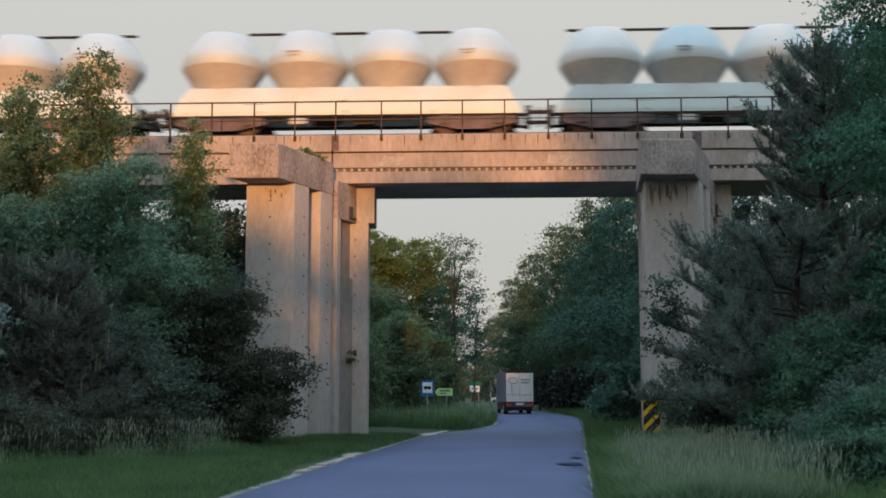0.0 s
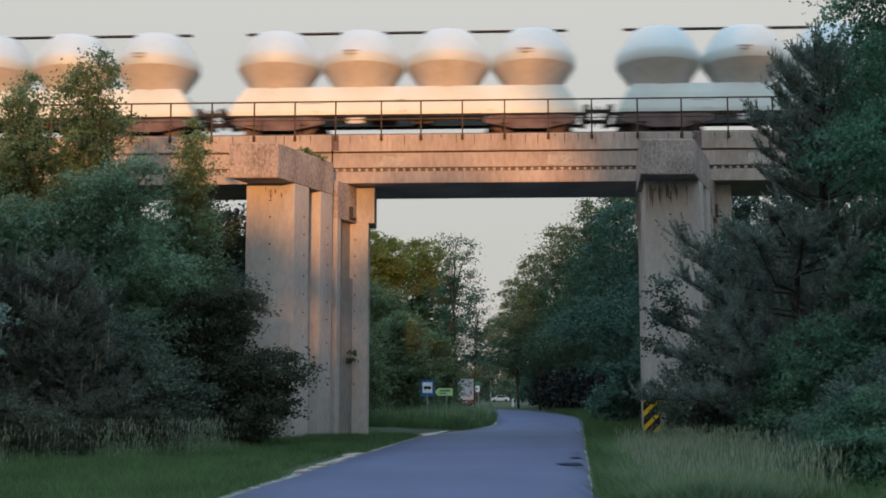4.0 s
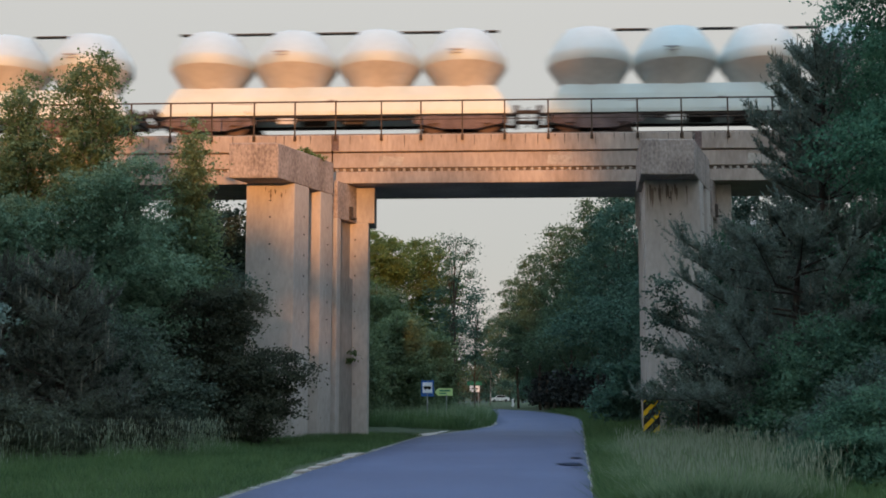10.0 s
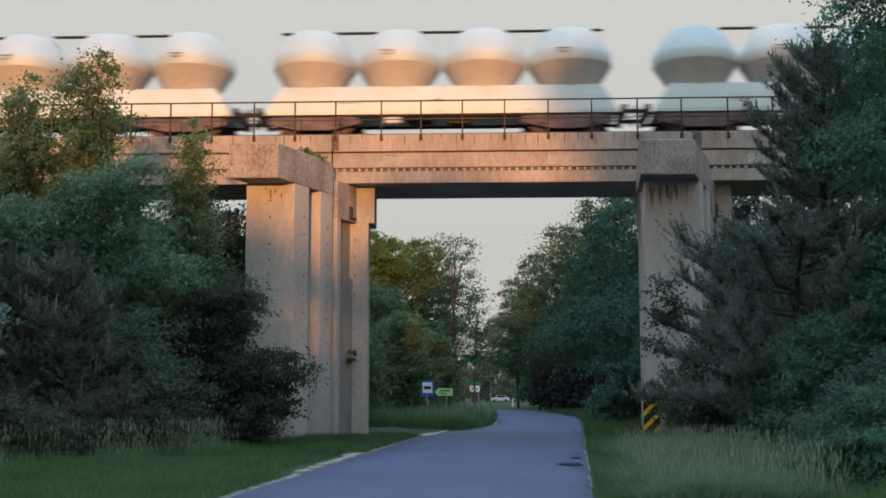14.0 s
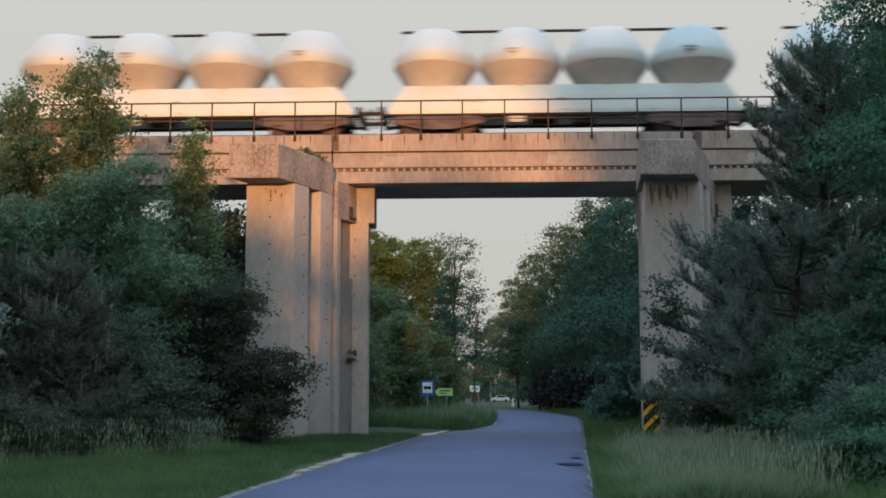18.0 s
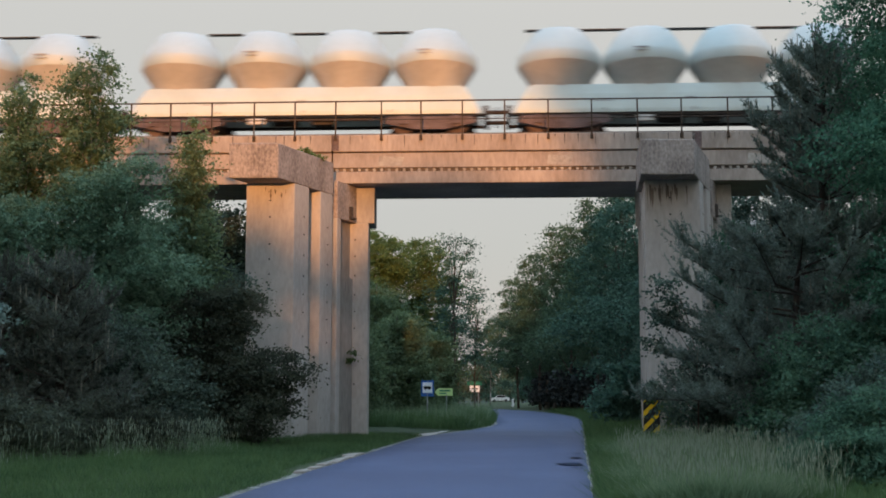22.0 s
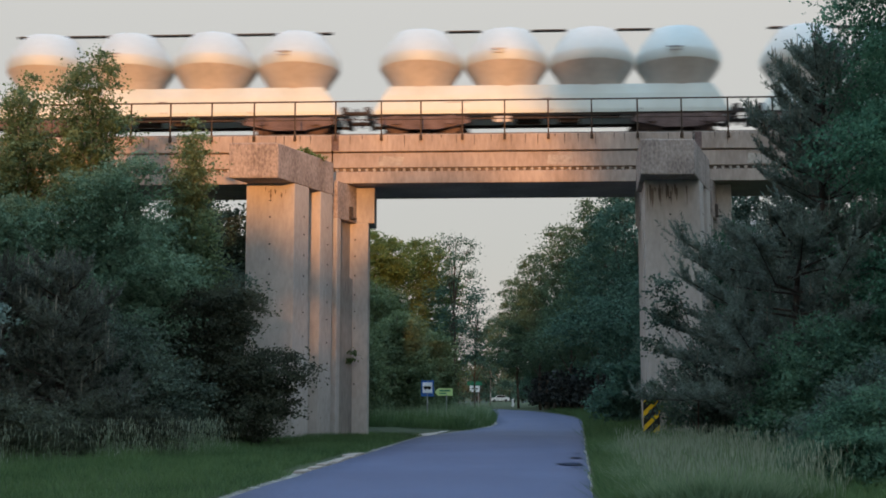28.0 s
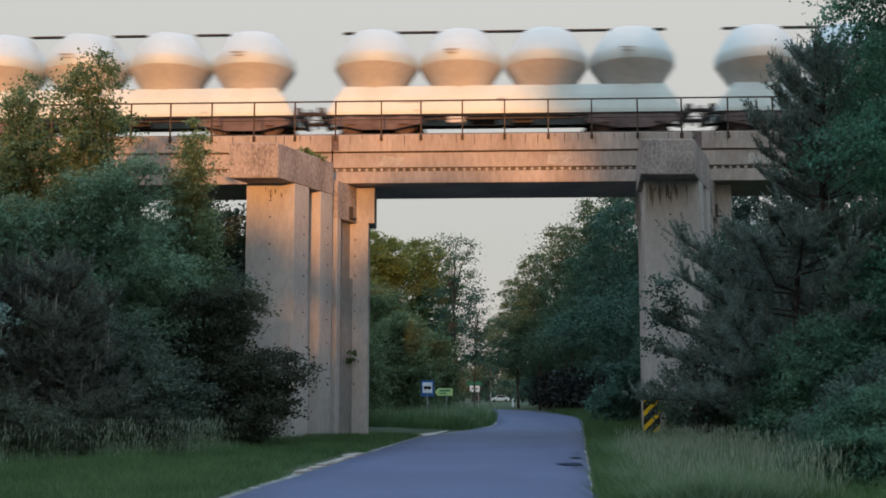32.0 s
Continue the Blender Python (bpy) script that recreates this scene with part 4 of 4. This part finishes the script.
def build_woods():
    g = random.Random(5)
    woods("far_woods", "dull green woods at the end of the view", [(x + g.uniform(-3, 3), y + g.uniform(-8, 8), g.uniform(8, 13), g.uniform(3, 4.5)) for y in (205, 330) for x in range(-96, 110, 6) if y > 300 or not -4 < x < 14], 70000, 0.7, LEAF_FAR_DARK)
    woods("far_woods", "low dull scrub beyond the junction", [(x + g.uniform(-2, 2), y + g.uniform(-4, 4), g.uniform(4, 7), g.uniform(2, 3)) for y in (188, 296) for x in range(-40, 60, 4) if y > 200 or not -2 < x < 14], 24000, 0.45, LEAF_FAR_DARK)
    # out of sight behind the left trees; added to cast shade on far ground
    woods("far_woods", "unseen tall wood added to shade the far ground", [(x + g.uniform(-2, 2), 190 + g.uniform(-6, 6), g.uniform(13, 16), g.uniform(3, 4)) for x in range(-70, -5, 5)], 16000, 0.6, LEAF_FAR_DARK)
    # scrub added to fill the hollow, its colour carrying the shade there
    woods("far_woods", "scrub added under the roadside trees, the hollow's shade in its colour", [(x + g.uniform(-1, 1), y + g.uniform(-2, 2), g.uniform(4.5, 7), 2.4) for y in (156, 166) for x in range(14, 36, 3)] + [(18.5 + g.uniform(-1, 1), y, g.uniform(4, 6), 2.2) for y in range(72, 152, 4)] + [(max(right_edge(y) + 2.6, 0.08 * y + 0.5), y, g.uniform(3.4, 4.4), 1.5) for y in range(98, 154, 3)] + [(max(right_edge(y) + 4.6, 0.09 * y + 1.5), y, g.uniform(3.4, 4.4), 1.5) for y in range(80, 154, 3)] + [(right_edge(y) + 3.2, y, g.uniform(3.2, 4.2), 1.5) for y in range(73, 100, 3)], 66000, 0.32, LEAF_SCRUB_SHADE)
    woods("far_woods", "dull brown-green trees at the end of the road", [(x + g.uniform(-1, 1), 236 + g.uniform(-3, 3), g.uniform(8.5, 10.5), 2.6) for x in range(-24, 8, 3)] + [(x + g.uniform(-1, 1), 300, g.uniform(9.5, 12), 3) for x in range(2, 46, 3)], 26000, 0.5, LEAF_BROWN)
    woods("far_woods", "low dark hedge behind the junction", [(x + g.uniform(-1, 1), 283 + g.uniform(-2, 2), g.uniform(3.5, 5), 2.2) for x in range(0, 44, 2)], 12000, 0.35, LEAF_FAR_DARK)
    # the wood at the camera's back, over which the low sun comes; higher on one side
    low = [(x + g.uniform(-1, 1), y + g.uniform(-2, 2), 18.85 + g.uniform(-0.3, 0.3), 3.4) for y in (-88, -94) for x in range(-92, -3, 3)]
    low += [(x + g.uniform(-0.3, 0.3), y, 20.5 + g.uniform(-0.3, 0.3), 2.2) for y in (-88, -91, -94) for x in (-2.6, -0.8, 0.6, 2.0, 3.4)]
    tall = [(x + g.uniform(-0.3, 1), y + g.uniform(-2, 2), 29 + g.uniform(-1, 2), 3.6) for y in (-88, -94) for x in (4.9, *range(7, 97, 3))]
    woods("far_woods", "tall dark wood along the road behind", low + tall, 130000, 1.5, LEAF_FAR_DARK, 0.5)


def blades(name, label, xs, ys, height, width, material, bend=0.3, kind="stuff", tufted=False):
    n = len(xs)
    z = np.array([relief(a, b) for a, b in zip(xs, ys)])
    h = height * (0.5 + RNG.random(n))
    if tufted:
        h *= 0.3 + 1.2 * (0.5 + 0.5 * np.sin(xs * 1.1 + 2 * np.sin(ys * 0.7)) * np.sin(ys * 0.9 + 1.5 * np.sin(xs * 0.8)))
    u = np.stack([RNG.normal(size=n) * bend, RNG.normal(size=n) * bend, np.ones(n)], axis=1) * (h / 2)[:, None]
    a = RNG.random(n) * 6.283
    v = np.stack([np.cos(a), np.sin(a), np.zeros(n)], axis=1) * width
    c = np.stack([xs, ys, z], axis=1) + u * 0.95
    return tagged(quads(name, c, u, v, material), label, "grass", kind=kind)


def stalks(label, xs, ys, height):
    """Flowering grass: thin bent stems, each with a pale seed head."""
    n = len(xs)
    z = np.array([relief(a, b) for a, b in zip(xs, ys)])
    h = height * (0.35 + 1.0 * RNG.random(n))
    up = np.stack([RNG.normal(size=n) * 0.14, RNG.normal(size=n) * 0.14, np.ones(n)], axis=1)
    foot = np.stack([xs, ys, z], axis=1)
    a = RNG.random(n) * 6.283
    v = np.stack([np.cos(a), np.sin(a), np.zeros(n)], axis=1)
    ob = empty("grass", pose(0, 0, 0), label, "grass", kind="stuff")
    quads("stems", foot + up * (h / 2)[:, None], up * (h / 2)[:, None], v * 0.005, GRASS_TALL, ob)
    for f in (0, 1.5708):
        a2 = a + f
        v2 = np.stack([np.cos(a2), np.sin(a2), np.zeros(n)], axis=1)
        quads("seed_heads", foot + up * h[:, None] + up * 0.03, up * (0.05 + 0.04 * RNG.random(n))[:, None], v2 * 0.014, SEED, ob)


def patch(n, x0, x1, y0, y1, seed, keep=0.35):
    """Places in a band between two lines in y, thinned to tufts; x0 and x1 are functions of y."""
    g = np.random.default_rng(seed)
    ys = y0 + (y1 - y0) * g.random(n) ** 1.25
    f = g.random(n)
    lo, hi = x0(ys), x1(ys)
    xs = lo + (hi - lo) * f
    d = np.sin(xs * 2.3 + 3 * np.sin(ys * 0.9)) * np.sin(ys * 1.7 + 2 * np.sin(xs * 1.3)) * 0.5 + 0.5
    ok = g.random(n) < keep + (1 - keep) * d
    return xs[ok], ys[ok]


def build_grass():
    L, R = left_edge, right_edge
    F = lambda y: -7.15 + (y - 22.5) * 0.38 + 0.3 * np.sin(1.9 * y) + 0.2 * np.sin(4.3 * y)       # where the rough grass gives way to the mown verge
    blades("grass", "short green verge grass beside the road", *patch(90000, lambda y: np.where(y < 29, np.minimum(F(y) - 0.3, L(y) - 1.2), L(y) - 6.0), lambda y: L(y) - 0.12 - 0.42 * ((y > 23.5) & (y < 32.5)), 14, 46, 1, 0.6), 0.15, 0.012, GRASS, 0.5)
    blades("grass", "rough green grass at the foot of the bushes", *patch(26000, lambda y: F(y) - 2.0, lambda y: F(y) + 0.4, 19, 29, 2, 0.0), 0.26, 0.010, GRASS, 0.6, tufted=True)
    blades("grass", "tall pale seeding grass on the road's verge", *patch(120000, lambda y: R(y) + 0.6 + 0 * y, lambda y: np.minimum(R(y) + 3.1, 0.282 * y), 15, 31, 3, 0.05), 0.30, 0.010, GRASS_TALL, 0.7, tufted=True)
    stalks("flowering pale grass at the foot of the bushes", *patch(3000, lambda y: F(y) - 2.6, lambda y: F(y) + 0.2, 19, 29, 22, 0.0), 0.60)
    stalks("dense clump of straw-pale flowering grass", *patch(900, lambda y: F(y) - 0.9, lambda y: F(y) + 0.1, 25.5, 28.5, 24, 0.3), 0.66)
    stalks("flowering pale grass on the road's verge", *patch(6500, lambda y: R(y) + 0.7 + 0 * y, lambda y: np.minimum(R(y) + 3.5, 0.325 * y), 15, 30, 23, 0.02), 0.54)
    blades("grass", "green verge grass beside the road", *patch(70000, lambda y: R(y) + 0.12, lambda y: np.minimum(R(y) + 4.5, 0.30 * y), 15, 40, 4, 0.6), 0.30, 0.012, GRASS, 0.4)
    blades("grass", "green verge grass round the bus stop", *patch(40000, lambda y: L(y) - 7.5, lambda y: L(y) - 0.1, 52.5, 94, 5, 0.5), 0.52, 0.02, GRASS, 0.35)
    blades("grass", "pale seeding grass round the bus stop", *patch(14000, lambda y: L(y) - 6.0, lambda y: L(y) - 0.2, 54, 92, 15, 0.1), 0.75, 0.014, GRASS_TALL, 0.4, tufted=True)
    blades("grass", "green verge grass beyond the viaduct", *patch(30000, lambda y: R(y) + 0.1, lambda y: R(y) + 4, 40, 110, 6, 0.6), 0.35, 0.025, GRASS, 0.35)
    blades("grass", "dark green grass under the verge bushes", *patch(9000, lambda y: 0.28 * y, lambda y: 0.42 * y, 14, 20, 7, 0.5), 0.22, 0.012, GRASS, 0.5)
    sprig("leafy weed growing from the joint on the pier's cap", -4.75, 41.3, 9.62, [(0, 0, 0.22, 0.25, 0.25, 0.2), (0.45, 0.25, 0.1, 0.35, 0.2, 0.15), (-0.2, -0.2, 0.12, 0.2, 0.2, 0.12)], 900, 0.07)
    sprig("ivy creeping over the hazard board's top", 6.72, 39.02, 1.36, [(-0.12, 0, 0.02, 0.14, 0.05, 0.08), (0.1, 0, 0.06, 0.16, 0.05, 0.08), (0.22, 0.02, -0.2, 0.10, 0.05, 0.14), (0.3, 0.02, 0.2, 0.2, 0.06, 0.12)], 420, 0.075)
    sprig("small leafy weed beside the hazard board", 7.05, 38.9, 0.1, [(0, 0, 0.3, 0.16, 0.12, 0.2), (0.2, 0, 0.75, 0.2, 0.14, 0.25), (0.1, 0, 1.2, 0.16, 0.12, 0.2), (0.35, 0, 0.5, 0.2, 0.15, 0.2)], 700, 0.085)
    sprig("small weed growing from the pier's joint", -3.30, 43.5, 2.75, [(0, 0, 0, 0.16, 0.12, 0.16), (0.14, -0.05, 0.26, 0.14, 0.1, 0.12)], 240, 0.08)


def sprig(label, x, y, z, lobes, n, leaf):
    """A small weed with a few stems."""
    w = empty("weed", pose(x, y, z), label, "weed")
    bm = bmesh.new()
    for a, b, c, *_ in lobes:
        rod((0, 0.05, -0.12), (a, b, c), 0.012, 0.005, 5, bm)
    part("stem", bm, BARK, w)
    c, out = cloud(lobes, n, 0.07, 0.2, 12)
    leaves("foliage", c, out, leaf, LEAF_FAR, w)


# ---- signs, vehicles ----
def build_signs():
    s = empty("bus_stop_sign", pose(-0.80, 63, relief(-0.8, 63)), "blue bus stop sign with a white square on a grey post", "traffic sign")
    part("post", rod((0, 0.03, -0.2), (0, 0.03, 2.2), 0.035), GREY_POST, s)
    part("board", box(-0.33, 0.33, 0, 0.02, 1.38, 2.2, 0.01), BLUE, s)
    part("panel", box(-0.25, 0.25, -0.006, 0.0, 1.56, 2.1), SIGN_WHITE, s)
    bm = box(-0.19, 0.19, -0.012, -0.006, 1.77, 1.9, 0.0)
    for x in (-0.11, 0.11):
        rod((x, -0.012, 1.76), (x, -0.006, 1.76), 0.04, bm=bm)
    part("pictogram", bm, BLACK, s)
    s = empty("direction_sign", pose(0.05, 70, relief(0.05, 70)), "lime green arrow-shaped direction sign on a grey post", "traffic sign")
    part("post", rod((0.15, 0.03, -0.2), (0.15, 0.03, 1.8), 0.035), GREY_POST, s)
    part("board", hull([(-0.52, 1.61), (-0.34, 1.82), (0.5, 1.82), (0.5, 1.40), (-0.34, 1.40)], 0, 0.02), SIGN_GREEN, s)
    bm = box(-0.25, 0.36, -0.006, 0, 1.64, 1.72)
    box(-0.25, 0.12, -0.006, 0, 1.50, 1.57, 0, bm)
    part("writing", bm, SIGN_DKGREEN, s)
    s = empty("direction_sign", pose(4.35, 168, relief(4.35, 168)), "white and green place sign on two posts", "traffic sign")
    for x in (-0.5, 0.5):
        part("post", rod((x, 0.05, -0.2), (x, 0.05, 2.9), 0.05), GREY_POST, s)
    part("board", box(-0.68, 0.68, 0, 0.03, 1.95, 2.8), SIGN_WHITE, s)
    part("board", box(-1.05, 1.0, 0, 0.03, 2.82, 3.4), SIGN_DKGREEN, s)
    part("writing", box(-0.45, 0.45, -0.008, 0, 2.3, 2.45), BLACK, s)
    for d, y, a, ln in ((0.20, 31.2, 9, 0.55), (0.12, 30.0, 3, 0.40), (0.16, 29.0, 8, 0.30), (0.10, 28.0, 4, 0.35), (0.17, 26.9, 10, 0.25), (0.12, 25.6, 5, 0.2), (0.14, 24.4, 6, 0.3)):
        x = float(left_edge(y)) - d
        s = empty("kerb_stone", pose(x, y, 0.0, 0, 0, -a), "pale broken concrete slab at the road's edge", "stone", "stones at the road's edge")
        part("slab", box(-0.11 - 0.08 * (ln > 0.5), 0.11, -ln, ln, -0.08, 0.035, 0.02, skew=0.05), CONCRETE_DARKER, s)
    s = empty("guide_post", pose(9.8, 172, relief(9.8, 172)), "small white roadside guide post", "post")
    part("body", box(-0.18, 0.18, -0.06, 0.06, -0.1, 1.05, 0.02), WHITE, s)
    # hazard board on the pier
    s = empty("hazard_board", pose(6.64, 39.09, -0.09), "yellow and black striped hazard board on the bridge pier", "traffic sign")
    part("board", box(-0.26, 0.26, 0, 0.03, 0.20, 1.52, 0.005), YELLOW, s)
    for z in (0.16, 0.62, 1.08):
        pts = [(-0.26, z), (0.26, z + 0.52), (0.26, z + 0.80), (-0.26, z + 0.26)]
        clip = [(x, min(1.515, max(0.205, q))) for x, q in pts]
        if z > 1.0:
            clip = [(-0.26, 1.08), (0.20, 1.515), (-0.10, 1.515), (-0.26, 1.34)]
        if z < 0.2:
            clip = [(-0.22, 0.205), (0.26, 0.68), (0.26, 0.96), (-0.26, 0.44), (-0.26, 0.205)]
        part("stripe", hull(clip, -0.006, 0.0), BLACK, s)
    for z in (0.5, 1.3):
        part("bracket", box(-0.2, 0.2, 0.03, 0.09, z, z + 0.05), GREY_POST, s)


def build_truck():
    """A box lorry; y forward from its tail, z from the road."""
    t = empty("box_lorry", pose(6, 96, 0), "box lorry with a dusty white tail and grey sides coloured with their shade, driving away", "truck")
    part("box_body", box(-1.12, 1.12, 0, 6.3, 0.95, 3.28, 0.03), TRUCK_SIDE_SHADE, t, "grey box body, the shade of its sides in the colour")
    part("rear_door", box(-1.08, -0.01, -0.03, 0.0, 0.98, 3.2, 0.01), TRUCK_BOX, t, "dusty white rear door")
    part("rear_door", box(0.01, 1.08, -0.03, 0.0, 0.98, 3.2, 0.01), TRUCK_BOX, t, "dusty white rear door")
    part("crossbar", box(-1.06, 1.06, -0.05, -0.03, 1.48, 1.53), GREY_POST, t)
    bm = box(0.1, 0.85, -0.036, -0.03, 2.62, 2.74)
    box(0.15, 0.75, -0.036, -0.03, 2.40, 2.52, 0, bm)
    part("lettering", bm, GREY_POST, t, "grey unreadable lettering")
    bm = bmesh.new()
    for i in range(10):
        a, b = 0.63 * i, 0.63 * (i + 1)
        rod((-0.5 + 0.36 * math.cos(a), -0.034, 2.62 + 0.24 * math.sin(a)), (-0.5 + 0.36 * math.cos(b), -0.034, 2.62 + 0.24 * math.sin(b)), 0.025, seg=4, bm=bm)
    rod((-0.62, -0.034, 2.35), (-0.6, -0.034, 1.6), 0.03, seg=4, bm=bm)
    part("emblem", bm, GREY_POST, t)
    part("chassis", box(-0.5, 0.5, 0.1, 7.6, 0.6, 0.95), CHASSIS, t)
    part("underrun_guard", box(-1.0, 1.0, 0.25, 0.4, 0.3, 0.62, 0.02), CHASSIS, t)
    for x in (-1.1, 1.1):
        part("side_skirt", box(x - 0.03, x + 0.03, 2.3, 6.0, 0.35, 0.93), CHASSIS, t)
        part("corner_post", box(x - 0.03, x + 0.03, -0.045, 0.02, 0.95, 3.29), CHASSIS, t)
    part("roof_edge", box(-1.13, 1.13, -0.045, 0.02, 3.22, 3.3), CHASSIS, t)
    part("bumper", box(-1.1, 1.1, -0.04, 0.1, 0.56, 0.84, 0.02), BOGIE, t)
    part("number_plate", box(-0.3, 0.3, -0.06, -0.04, 0.72, 0.88), WHITE, t)
    for x in (-0.85, 0.85):
        part("tail_light", box(x - 0.2, x + 0.2, -0.07, 0.06, 0.68, 0.86, 0.01), RED, t)
        part("mud_flap", box(x - 0.28, x + 0.28, 1.0, 1.02, 0.25, 0.9), RUBBER, t)
    part("cab", box(-1.08, 1.08, 6.4, 8.1, 0.6, 2.75, 0.12), TRUCK_SIDE_SHADE, t)
    part("windscreen", box(-0.95, 0.95, 8.08, 8.13, 1.6, 2.5), GLASS, t)
    for x in (-1.18, 1.18):
        part("mirror", box(x - 0.08, x + 0.08, 7.8, 7.9, 1.7, 2.2, 0.02), BLACK, t)
    wheels = []
    for y in (1.8, 7.2):
        for x in (-0.92, 0.92):
            w = part("wheel", rod((-0.15, 0, 0), (0.15, 0, 0), 0.46, seg=20), RUBBER, t)
            part("rim", rod((-0.16, 0, 0), (0.16, 0, 0), 0.25, seg=10), GREY_POST, w)
            w.matrix_basis = pose(x, y, 0.46)
            wheels.append((w, x, y))
    return t, wheels


def build_car():
    c = empty("car", pose(12.6, 270.5, 0.04, 0, 0, 90), "small white car standing at the far junction", "car")
    prof = [(-2.0, 0.3), (-2.05, 0.75), (-1.9, 0.95), (-1.5, 1.0), (-0.9, 1.42), (0.6, 1.44), (1.2, 0.98), (1.95, 0.82), (2.05, 0.5), (2.0, 0.3)]
    bm = hull([(p, z) for p, z in prof], -0.82, 0.82)
    bmesh.ops.rotate(bm, verts=bm.verts, cent=(0, 0, 0), matrix=Matrix.Rotation(radians(90), 3, "Z"))
    part("body", bm, WHITE, c)
    for s in (-1, 1):
        bm = hull([(-1.25, 1.0), (-0.85, 1.36), (0.52, 1.38), (0.98, 1.0)], s * 0.83 - 0.01, s * 0.83 + 0.01)
        bmesh.ops.rotate(bm, verts=bm.verts, cent=(0, 0, 0), matrix=Matrix.Rotation(radians(90), 3, "Z"))
        part("side_window", bm, GLASS, c)
        for y in (-1.25, 1.3):
            part("wheel", rod((s * 0.68, y, 0.3), (s * 0.86, y, 0.3), 0.3, seg=14), RUBBER, c)


build_signs()
LORRY, LORRY_WHEELS = build_truck()
build_car()
build_near_trees()
build_far_trees()
build_woods()
build_grass()


# ---- what moves ----
# seconds and the place along the deck of the silo edge of wagon 0
RUN = ((0, -10.25), (2, 12.65), (3.5, 29.9), (5.5, 53.05), (8, 82.3), (10, 105.95), (12, 129.65), (14, 153.7), (16.5, 183.9), (18, 202.1),
       (20, 226.5), (22, 250.6), (24, 274.1), (25.5, 291.15), (28, 318.2), (30, 339.3), (32, 360.2))
# the lorry: seconds, its tail's place, its heading to the left
DRIVE = ((0, 6.0, 96, 3), (1, 5.6, 103, 6), (2, 4.7, 109, 10), (2.5, 4.2, 113, 12), (3, 3.65, 118, 15), (3.5, 3.05, 124, 18),
         (4.5, 0.8, 133, 30), (5.5, -4.5, 140, 47), (7, -15, 147, 62), (9, -32, 153, 70), (32, -32, 153, 70))


def motions():
    for k, ob in TRAIN:
        walk(ob, [(t, BRIDGE @ pose(s - k * PITCH, 2.75, 11.28)) for t, s in RUN])
    walk(LORRY, [(t, pose(x, y, 0.03, 0, 0, a)) for t, x, y, a in DRIVE])
    # its wheels, in steps of a quarter turn at most
    def gone(t):
        d = 0.0
        for (t0, x0, y0, _), (t1, x1, y1, _) in zip(DRIVE, DRIVE[1:]):
            ln = math.hypot(x1 - x0, y1 - y0)
            if t >= t1:
                d += ln
            elif t > t0:
                d += ln * (t - t0) / (t1 - t0)
        return d
    steps = [i * 0.0667 for i in range(136)] + [32.0]
    for w, x, y in LORRY_WHEELS:
        walk(w, [(t, pose(x, y, 0.46, -math.degrees(gone(t) / 0.46) % 360)) for t in steps])


motions()
